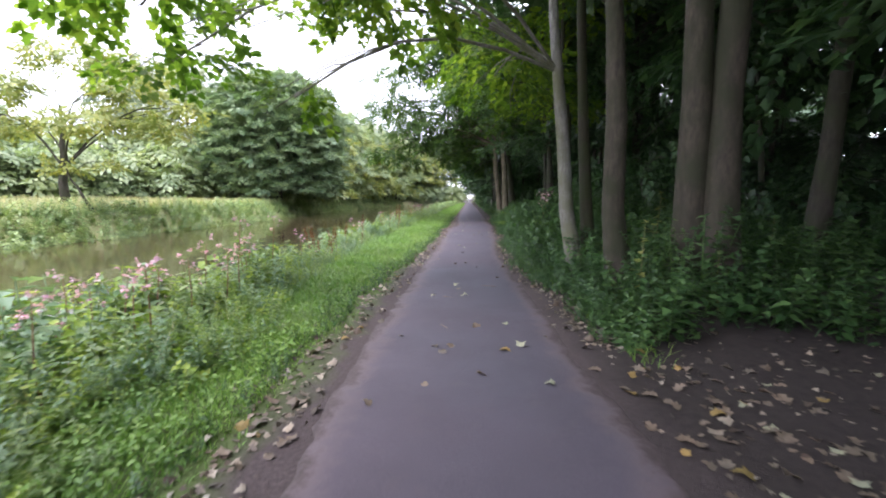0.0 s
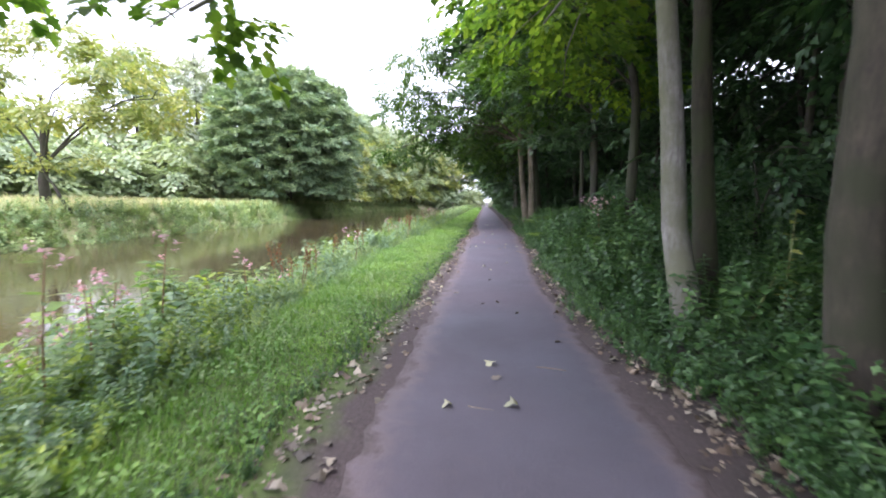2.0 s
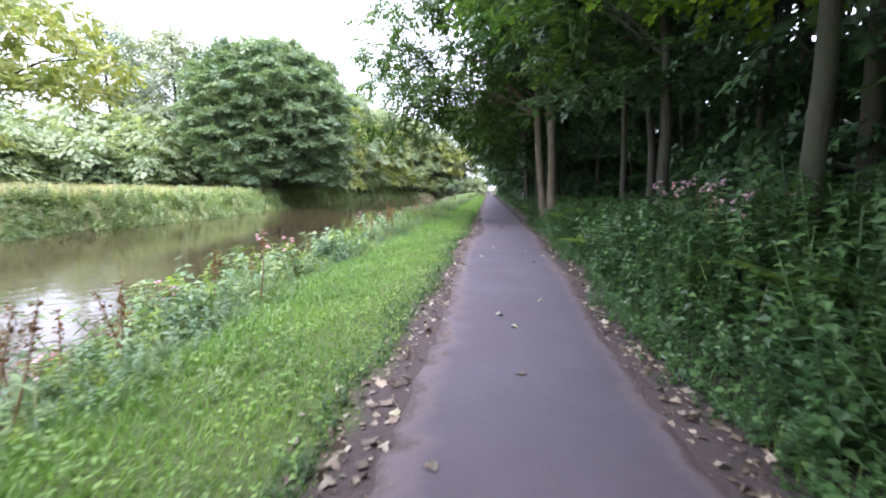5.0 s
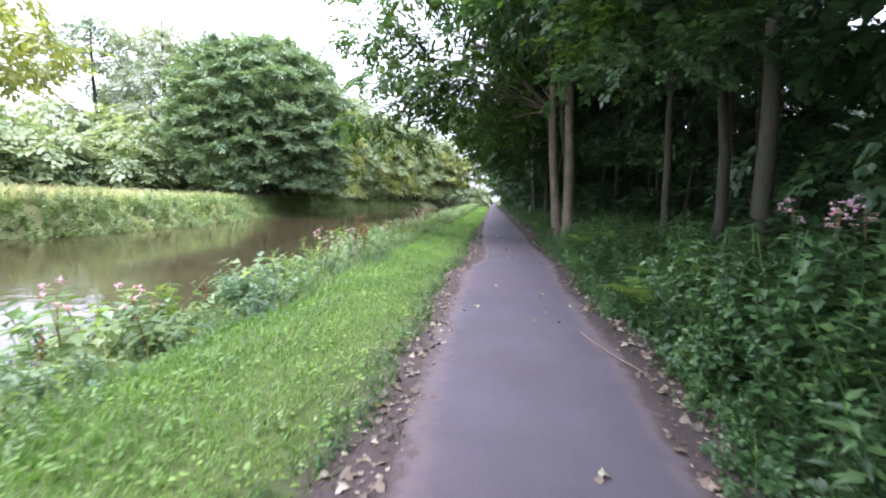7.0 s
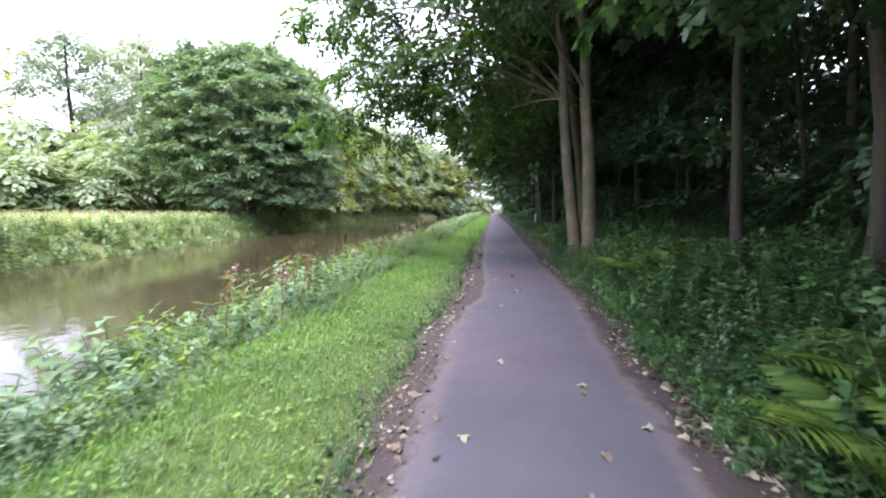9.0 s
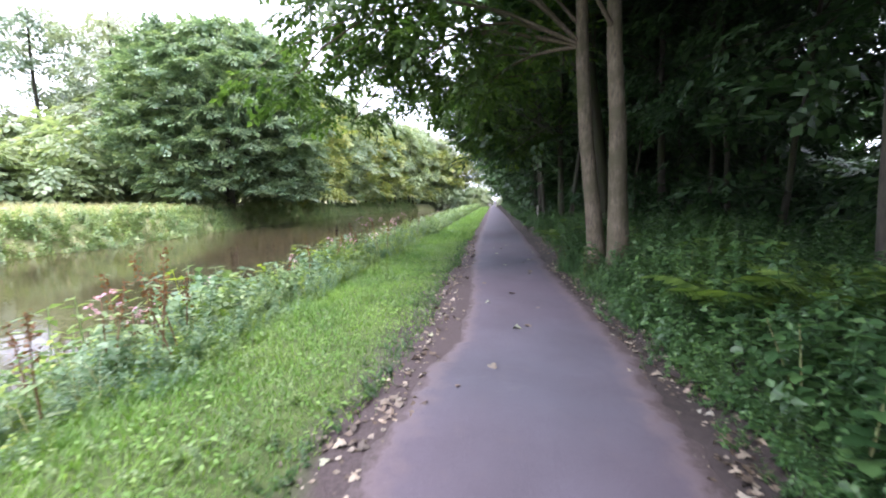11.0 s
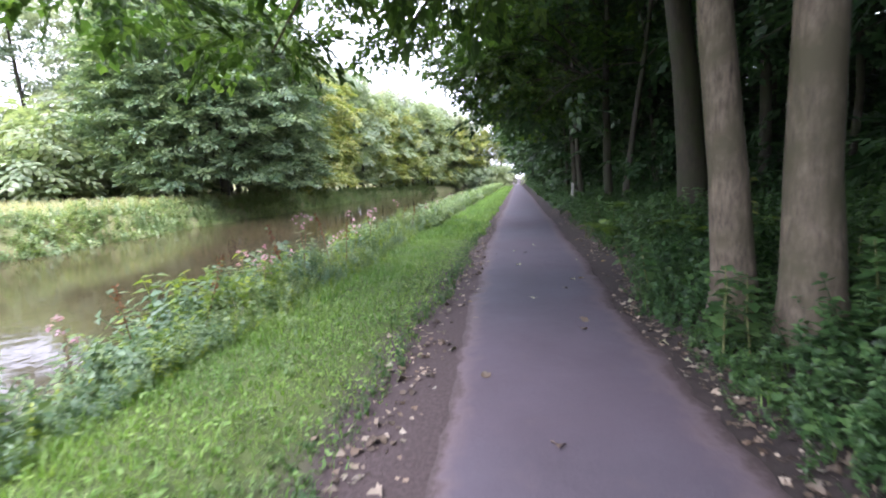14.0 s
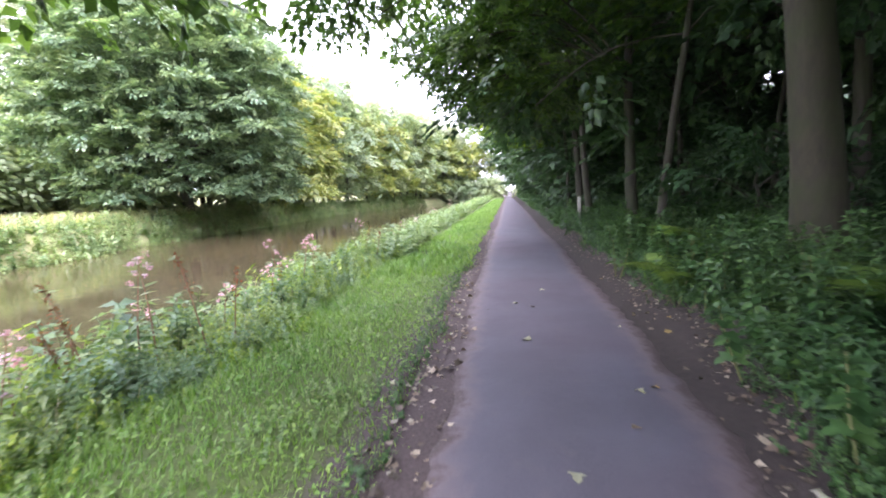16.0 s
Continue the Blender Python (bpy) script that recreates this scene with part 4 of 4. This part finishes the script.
def wood_edge(y):
    """x at which the wood's plants begin beside the path."""
    edge = np.interp(y, (3, 5, 7, 9, 12, 14, 16, 20, 22.5, 25, 28, 30, 36), (1.6, 1.5, 1.42, 1.2, 1.2, 1.36, 1.58, 1.56, 1.78, 1.68, 1.72, 2.1, 2.15))
    return np.where(np.asarray(y) < 36, edge, path_mid(y) + 1.72) + 0.06 * np.sin(1.3 * np.asarray(y)) + 0.05 * np.sin(3.1 * np.asarray(y) + 1)


def shade_tall(x, y):
    """How tall the undergrowth stands on the wood's side."""
    rise = smooth01(1.15, 2.1 - 0.35 * smooth01(7.5, 10, y) * (1 - smooth01(15.5, 18, y)), x - path_mid(y))
    tall = 0.78 + 0.34 * smooth01(7.5, 11, y) * (1 - smooth01(15.5, 18, y)) - 0.05 * smooth01(18, 22, y)
    return (0.16 + (tall - 0.16) * rise) * (0.85 + 0.3 * waves(x, y, 0.9))


n = 9500
y = -2 + 42 * g.uniform(0, 1, n)
x = wood_edge(y) + 0.06 + 5.4 * g.uniform(0, 1, n) ** 2.0 + 2.3 * (1 - smooth01(3.2, 4.4, y)) * (y < 4.4)
bare = np.hypot((x - 2.6) / 2.0, (y - 2.0) / 2.2) < 1.0
x, y = x[~bare], y[~bare]
big = shade_tall(x, y) > 0.72
wood_near = join([herbs(int((~big).sum()), x[~big], y[~big], shade_tall(x, y)[~big], g, SPRIG_HERB, 0.4), herbs(int(big.sum()), x[big], y[big], shade_tall(x, y)[big], g, SPRIG_TALL, 0.3)])
n = 2000
y = 40 + 80 * g.uniform(0, 1, n)
x = path_mid(y) + 1.5 + 4 * g.uniform(0, 1, n) ** 1.5
wood_far = herbs(n, x, y, 0.7, g, [SPRIG_FAR], 0.3)
n = 1600
y = -3 + 60 * g.uniform(0, 1, n)
x = 6.5 + 14 * g.uniform(0, 1, n)
wood_deep = herbs(n, x, y, 0.7, g, [SPRIG_FAR], 0.3)
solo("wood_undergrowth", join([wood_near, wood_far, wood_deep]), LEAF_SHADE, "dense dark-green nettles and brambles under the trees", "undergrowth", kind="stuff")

n = 2200
y = g.uniform(3.6, 40, n)
x = wood_edge(y) - 0.02 + np.abs(g.normal(0, 0.2, n))
solo("wood_edge_grass", blades(n, x, y, 0.14, 0.005, g), GRASS, "thin grass tufts along the wood side of the path", "grass", kind="stuff")

# leafy ground cover of ivy and bramble between the taller plants
n = 26000
y = 3.4 + 34 * g.uniform(0, 1, n) ** 1.1
x = wood_edge(y) + 4.4 * g.uniform(0, 1, n) ** 1.7
bare = np.hypot((x - 2.6) / 2.0, (y - 2.0) / 2.2) < 1.0
x, y, n = x[~bare], y[~bare], int((~bare).sum())
deep = smooth01(1.3, 2.0, x - path_mid(y))
at = np.stack([x, y, land(x, y) + 0.03 + (0.1 + 0.25 * deep) * g.uniform(0, 1, n) * (0.8 + 0.5 * waves(x, y, 0.7))], 1)
a = g.uniform(0, 2 * np.pi, n)
d = np.stack([np.cos(a), np.sin(a), g.uniform(-0.5, 0.25, n)], 1)
up = np.tile([-0.25, -0.15, 1], (n, 1)) + g.normal(0, 0.3, (n, 3))
size = g.uniform(0.05, 0.1, n) * (0.75 + 0.45 * deep)
broad = g.random(n) < 0.3
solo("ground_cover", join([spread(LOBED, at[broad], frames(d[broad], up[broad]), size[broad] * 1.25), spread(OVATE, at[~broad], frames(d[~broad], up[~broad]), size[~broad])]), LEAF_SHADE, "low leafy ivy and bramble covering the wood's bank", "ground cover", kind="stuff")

# far bank: a thick fringe of herbs, and the meadow behind
n = 8500
y = -8 + 128 * g.uniform(0, 1, n) ** 1.2
x = far_edge(y) + 0.4 - 2.6 * g.uniform(0, 1, n) ** 1.3
solo("far_bank_herbs", herbs(n, x, y, 0.75 + 0.2 * waves(x, y, 0.5), g, [SPRIG_FAR], 0.3), LEAF_BANK, "thick green herbs hanging over the far waterline", "herbs", kind="stuff")
n = 36000
y = -8 + 78 * g.uniform(0, 1, n)
x = far_edge(y) - 1.7 - 34 * g.uniform(0, 1, n) ** 1.5
solo("meadow_grass", blades(n, x, y, 0.75, 0.016, g, 0.6), HAY, "tall pale seeding meadow grass beyond the canal", "meadow grass", kind="stuff")


# ---- single plants ----


def flower_geo(seed, size):
    g = np.random.default_rng(seed)
    n = 9
    a = g.uniform(0, 2 * np.pi, n)
    d = np.stack([np.cos(a), np.sin(a), g.uniform(-0.5, 0.9, n)], 1)
    return spread(KITE, g.normal(0, 0.012, (n, 3)), frames(d, np.tile([0.0, 0, 1], (n, 1)) + g.normal(0, 0.5, (n, 3))), size * g.uniform(0.6, 1.1, n))


def leafy_stem(root, tall, seed, leaf, leaf_size, leaf_mat, stem_mat, pairs=7, low=0.12):
    g = np.random.default_rng(seed)
    top = np.array([g.normal(0, 0.08), g.normal(0, 0.08), 1.0]) * tall
    part("stem", tube([(0, 0, -0.05), top * 0.5 + [0.02, 0, 0], top], [0.011, 0.008, 0.004], 5), stem_mat, root, smooth=True)
    at, d, s = [], [], []
    for i in range(pairs):
        t = low + (0.95 - low) * i / (pairs - 1)
        for k in range(3):
            a = i * 1.1 + k * 2.09 + g.normal(0, 0.3)
            at.append(top * min(1.0, t + g.normal(0, 0.05)))
            d.append((math.cos(a), math.sin(a), g.uniform(-0.3, 0.3)))
            s.append(leaf_size * (1.1 - 0.5 * t) * g.uniform(0.8, 1.2))
    at, d = np.array(at), np.array(d)
    part("leaves", spread(leaf, at, frames(d, np.tile([0.0, 0, 1], (len(at), 1)) + g.normal(0, 0.2, (len(at), 3))), np.array(s)), leaf_mat, root)
    return top


balsams = []
for i, tall in enumerate((0.95, 1.15, 0.8)):
    at = ((-3.3, 6.2), (-3.7, 29.6), (-3.1, 4.6))[i]
    b = thing("balsam_plant", (*at, float(land(*at))), "flowering balsam with pink blooms on a reddish stem", "wild flower", "balsams")
    top = leafy_stem(b, tall, 500 + i, NARROW, 0.2, LEAF_HERB, STEM_RED)
    for k in range(5):
        f = part("flower", flower_geo(520 + 7 * i + k, 0.042), PETAL, b, "pink hooded flower")
        a = k * 1.26 + i
        f.location = Vector(top) + Vector((0.09 * math.cos(a), 0.09 * math.sin(a), 0.07 - 0.055 * k))
    balsams.append(b)
g = np.random.default_rng(540)
for lo, hi, n in ((1.5, 9.5, 22), (9.5, 20, 8), (20, 27, 7), (28, 34, 16), (34, 60, 12)):
    for _ in range(n):
        y = g.uniform(lo, hi)
        x = float(herb_line(y)) - g.uniform(0.35, 1.7)
        copy_thing(balsams[int(g.integers(3))], pose(x, y, float(land(x, y)) - 0.02, g.uniform(-9, 9), g.uniform(-9, 9), g.uniform(0, 360)))
for _ in range(9):
    x, y = g.uniform(2.3, 3.4), g.uniform(12.4, 16.0)
    copy_thing(balsams[1], pose(x, y, float(land(x, y)), g.uniform(-9, 9), g.uniform(-9, 9), g.uniform(0, 360)))


def seed_plant(at, tall, seed, label):
    """A withered stem with rusty seed clusters up its top."""
    g = np.random.default_rng(seed)
    root = thing("seeding_plant", (*at, float(land(*at))), label, "wild plant", "seeding plants")
    top = leafy_stem(root, tall, seed, NARROW, 0.16, LEAF_HERB, STEM_RED, 4)
    n = 70
    t = g.uniform(0.62, 1.0, n)
    p = t[:, None] * top + g.normal(0, 0.022, (n, 3))
    d = g.normal(0, 1, (n, 3)) + np.array([0, 0, 0.7])
    part("seed_head", spread(DIAMOND, p, frames(d, g.normal(0, 1, (n, 3))), g.uniform(0.02, 0.045, n)), RUST, root, "rusty brown seed head")["kind"] = "stuff"
    return root


seeds = [seed_plant((-3.2, 13.0), 0.95, 560, "withered brown seeding stem on the canal bank"), seed_plant((-3.35, 21.4), 1.15, 561, "rusty-brown dock seed stem on the canal bank")]
g = np.random.default_rng(570)
for _ in range(46):
    y = g.choice([g.uniform(9.5, 23), g.uniform(9.5, 40)])
    x = float(herb_line(y)) - g.uniform(0.3, 1.5)
    copy_thing(seeds[int(g.random() < 0.25)], pose(x, y, float(land(x, y)) - 0.02, g.uniform(-14, 14), g.uniform(-14, 14), g.uniform(0, 360)))


def frond(length, seed):
    """A fern frond rising and arching along x."""
    g = np.random.default_rng(seed)
    t = np.linspace(0.0, 1, 26)
    line = np.stack([length * (0.1 * t + 0.75 * t ** 1.5), 0 * t, length * (0.95 * t - 0.62 * t ** 2.2)], 1)
    geos = [tube(line, np.linspace(0.006, 0.002, 26), 3)]
    at, d, s = [], [], []
    for i in range(4, 26):
        for k in (-1, 1):
            at.append(line[i])
            d.append((0.35, k, g.uniform(-0.1, 0.05)))
            s.append(length * 0.27 * math.sin(math.pi * min(1.0, 0.12 + 0.9 * t[i])) ** 0.8 + 0.01)
    at, d = np.array(at), np.array(d)
    slim = (NARROW[0] * np.array([1, 0.75, 1]), NARROW[1])
    geos.append(spread(slim, at, frames(d, np.tile([-0.5, 0.0, 1], (len(at), 1))), np.array(s)))
    return join(geos)


fern = thing("fern", (1.95, 16.8, float(land(1.95, 16.8))), "arching yellow-green fern beside the path", "fern", "ferns")
for k in range(8):
    f = part("frond", frond(0.98 if k % 2 else 1.15, 590 + k), LEAF_FERN, fern)
    f.rotation_euler = (0, 0, k * 0.785 + 0.2)
g = np.random.default_rng(600)
for x, y in ((2.35, 17.2), (2.1, 16.2), (2.7, 16.6), (2.4, 22.2), (2.9, 21.6), (3.3, 22.4), (2.7, 14.8), (2.2, 31.5), (3.0, 33.0), (2.6, 12.0), (3.6, 24.5), (2.9, 29.0)):
    copy_thing(fern, pose(x, y, float(land(x, y)), 0, 0, g.uniform(0, 360)))

n = 1100
y = -1 + 38 * g.uniform(0, 1, n)
x = verge_left(y) - np.abs(g.normal(0, 0.14, n))
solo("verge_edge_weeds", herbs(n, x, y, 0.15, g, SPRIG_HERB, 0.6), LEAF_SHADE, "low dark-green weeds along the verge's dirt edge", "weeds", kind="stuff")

n = 1500
y = 4.0 + 34 * g.uniform(0, 1, n)
x = wood_edge(y) + g.normal(0, 0.1, n)
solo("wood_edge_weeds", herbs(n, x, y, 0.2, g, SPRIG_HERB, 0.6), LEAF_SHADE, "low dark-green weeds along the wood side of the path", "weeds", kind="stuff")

# broad seedlings of sycamore at the wood's edge
seedling = thing("sycamore_seedling", (1.9, 8.2, float(land(1.9, 8.2))), "young sycamore shoot with broad lobed leaves", "seedling", "seedlings")
leafy_stem(seedling, 0.7, 610, LOBED, 0.17, LEAF_SHADE, STEM, 5, 0.35)
g = np.random.default_rng(620)
for _ in range(70):
    y = g.uniform(4.2, 36)
    x = 1.75 + abs(g.normal(0, 0.8))
    m = pose(x, y, float(land(x, y)), g.uniform(-12, 12), g.uniform(-12, 12), g.uniform(0, 360))
    copy_thing(seedling, m)

autumn = thing("turning_seedling", (2.0, 5.1, float(land(2.0, 5.1))), "young shoot with yellow turning leaves", "seedling", "turning seedlings")
leafy_stem(autumn, 1.1, 611, LOBED, 0.12, LEAF_YELLOW, STEM, 5, 0.3)
for x, y in ((2.45, 7.2), (2.7, 6.4), (2.6, 27.5)):
    copy_thing(autumn, pose(x, y, float(land(x, y)), g.uniform(-12, 12), g.uniform(-12, 12), g.uniform(0, 360)))

# ---- fallen leaves, twigs and the post ----
kinds_f = []
for i, mat in enumerate((FALLEN, FALLEN_GOLD, FALLEN_GREEN)):
    v, f = LOBED
    v = v * np.array([1, 1, 1.0]) - np.array([0.45, 0, 0])
    v[:, 2] = 0.10 + 0.35 * v[:, 1] ** 2 + 0.12 * np.sin(5 * v[:, 0] + i) - 0.06
    kinds_f.append(mesh("fallen_leaf", v, f, mat))
kinds_leaf = (v, f)
WORDS = ("dry curled brown leaf lying on the ground", "golden fallen leaf lying on the ground", "pale green underside of a fallen leaf")


def drop_leaf(x, y, kind, size, g):
    ob = new("fallen_leaf", kinds_f[kind])
    c = abs(x - float(path_mid(y)))
    z = 0.022 + 0.012 * max(0.0, 1 - c * c) if c < 0.85 else max(float(land(x, y)), 0.0) + 0.004
    ob.matrix_basis = pose(x, y, z, g.uniform(-9, 9), g.uniform(-9, 9), g.uniform(0, 360)) @ Matrix.Diagonal((size, size, size * g.uniform(0.6, 1.8), 1))
    return tagged(ob, WORDS[kind], "leaf", "fallen leaves")


g = np.random.default_rng(640)
SEEN = ((-0.2, 3.83, 0), (0.38, 3.92, 1), (0.55, 4.06, 2), (0.65, 3.2, 2), (0.12, 4.64, 0), (1.24, 3.12, 1), (1.64, 3.22, 0), (1.7, 2.83, 1), (-0.96, 7.17, 0), (-0.15, 6.93, 2), (-0.1, 6.63, 0), (-0.98, 6.17, 0), (-0.01, 6.15, 2), (-0.06, 11.19, 0), (-0.17, 12.78, 2), (-0.03, 12.38, 2), (-1.41, 10.82, 2), (-0.94, 10.52, 2), (1.17, 11.29, 0), (0.92, 17.58, 2), (-0.42, 17.3, 2), (1.34, 16.06, 2), (0.26, 22.79, 2), (0.4, 22.9, 0), (-0.11, 24.12, 2), (-0.05, 21.51, 0), (0.29, 28.03, 2), (0.8, 27.13, 0), (1.44, 26.54, 2), (0.12, 30.28, 2))
for x, y, k in SEEN:
    drop_leaf(x, y, k, g.uniform(0.085, 0.115), g)
for _ in range(150):
    y = g.uniform(-0.5, 34)
    side = g.random()
    if side < 0.25:
        x = float(path_mid(y)) + g.uniform(-0.9, 0.9)
    elif side < 0.6:
        x = float(verge_left(y)) + 0.12 + g.normal(0, 0.14)
    else:
        x = float(path_mid(y)) + 1.15 + abs(g.normal(0, 0.22)) + (g.uniform(0, 2.2) if y < 4 else 0)
    drop_leaf(x, y, int(g.choice([0, 0, 0, 0, 0, 0, 0, 2, 2, 1])), g.uniform(0.05, 0.1), g)
n = 8000
y = -1 + 45 * g.uniform(0, 1, n) ** 1.2
x = np.where(g.random(n) < 0.42, verge_left(y) + 0.1 + g.normal(0, 0.13, n), path_mid(y) + 1.18 + np.abs(g.normal(0, 0.22, n)) + 2.6 * g.uniform(0, 1, n) * (y < 4.2))
x = np.where((x > 0) & (y > 4.2), wood_edge(y) - 0.16 + g.normal(0, 0.14, n), x)
at = np.stack([x, y, np.maximum(land(x, y), -0.01) + 0.007], 1)
a = g.uniform(0, 2 * np.pi, n)
d = np.stack([np.cos(a), np.sin(a), g.normal(0, 0.1, n)], 1)
crumbs = spread(KITE, at, frames(d, np.tile([0.0, 0, 1], (n, 1)) + g.normal(0, 0.3, (n, 3))), g.uniform(0.02, 0.07, n))
n = 900
y = -0.5 + 34 * g.uniform(0, 1, n) ** 1.5
x = np.where(g.random(n) < 0.5, verge_left(y) + 0.14 + g.normal(0, 0.14, n), wood_edge(y) - 0.14 + g.normal(0, 0.13, n))
x = np.where((y < 4) & (x > 0), 1.3 + 2.4 * g.uniform(0, 1, n), x)
at = np.stack([x, y, np.maximum(land(x, y), -0.01) + 0.012], 1)
a = g.uniform(0, 2 * np.pi, n)
d = np.stack([np.cos(a), np.sin(a), g.normal(0, 0.15, n)], 1)
curled = spread(kinds_leaf, at, frames(d, np.tile([0.0, 0, 1], (n, 1)) + g.normal(0, 0.35, (n, 3))), g.uniform(0.05, 0.1, n))
solo("leaf_litter", join([crumbs, curled]), FALLEN, "crumbled brown leaf litter along the path's edges", "leaf litter", kind="stuff")


for _ in range(115):
    x, y = 2.0 + g.normal(0, 0.55), 2.7 + g.normal(0, 0.7)
    if x > 1.1:
        drop_leaf(x, y, int(g.choice([0, 0, 0, 0, 2, 0, 0, 0, 0, 1])), g.uniform(0.05, 0.11), g)


def fallen_twig(a, b, r, label, seed):
    g = np.random.default_rng(seed)
    line = limb_line((*a, 0.035), (*b, 0.035), 0.0, 7, g)
    line[:, 2] = [max(float(land(p[0], p[1])), 0.022) + r for p in line]
    solo("fallen_twig", tube(line, np.linspace(r, r * 0.4, 7), 5), TWIG, label, "twig", "fallen twigs", smooth=True)


fallen_twig((0.26, 6.92), (0.51, 6.87), 0.007, "thin dark twig lying on the tarmac", 1)
fallen_twig((-0.32, 6.12), (-0.14, 6.08), 0.006, "thin dark twig lying on the tarmac", 2)
fallen_twig((-0.27, 4.72), (-0.19, 4.55), 0.006, "short pale stick lying on the tarmac", 3)
fallen_twig((0.84, 16.3), (1.2, 15.1), 0.009, "long pale stick at the tarmac's edge", 4)
fallen_twig((-0.99, 10.74), (-0.91, 10.56), 0.006, "short pale stick on the dirt edge", 5)

post = thing("marker_post", (2.45, 41.0, float(land(2.45, 41.0))), "short weathered pale wooden post beside the path", "post")
bm = bmesh.new()
bmesh.ops.create_cube(bm, size=1.0, matrix=pose(0, 0, 0.45) @ Matrix.Diagonal((0.1, 0.1, 1.1, 1)))
bmesh.ops.bevel(bm, geom=bm.edges[:], offset=0.012, segments=2, affect="EDGES")
me = bpy.data.meshes.new("shaft")
bm.to_mesh(me)
bm.free()
me.materials.append(PALE_WOOD)
ob = new("shaft", me)
ob.parent = post
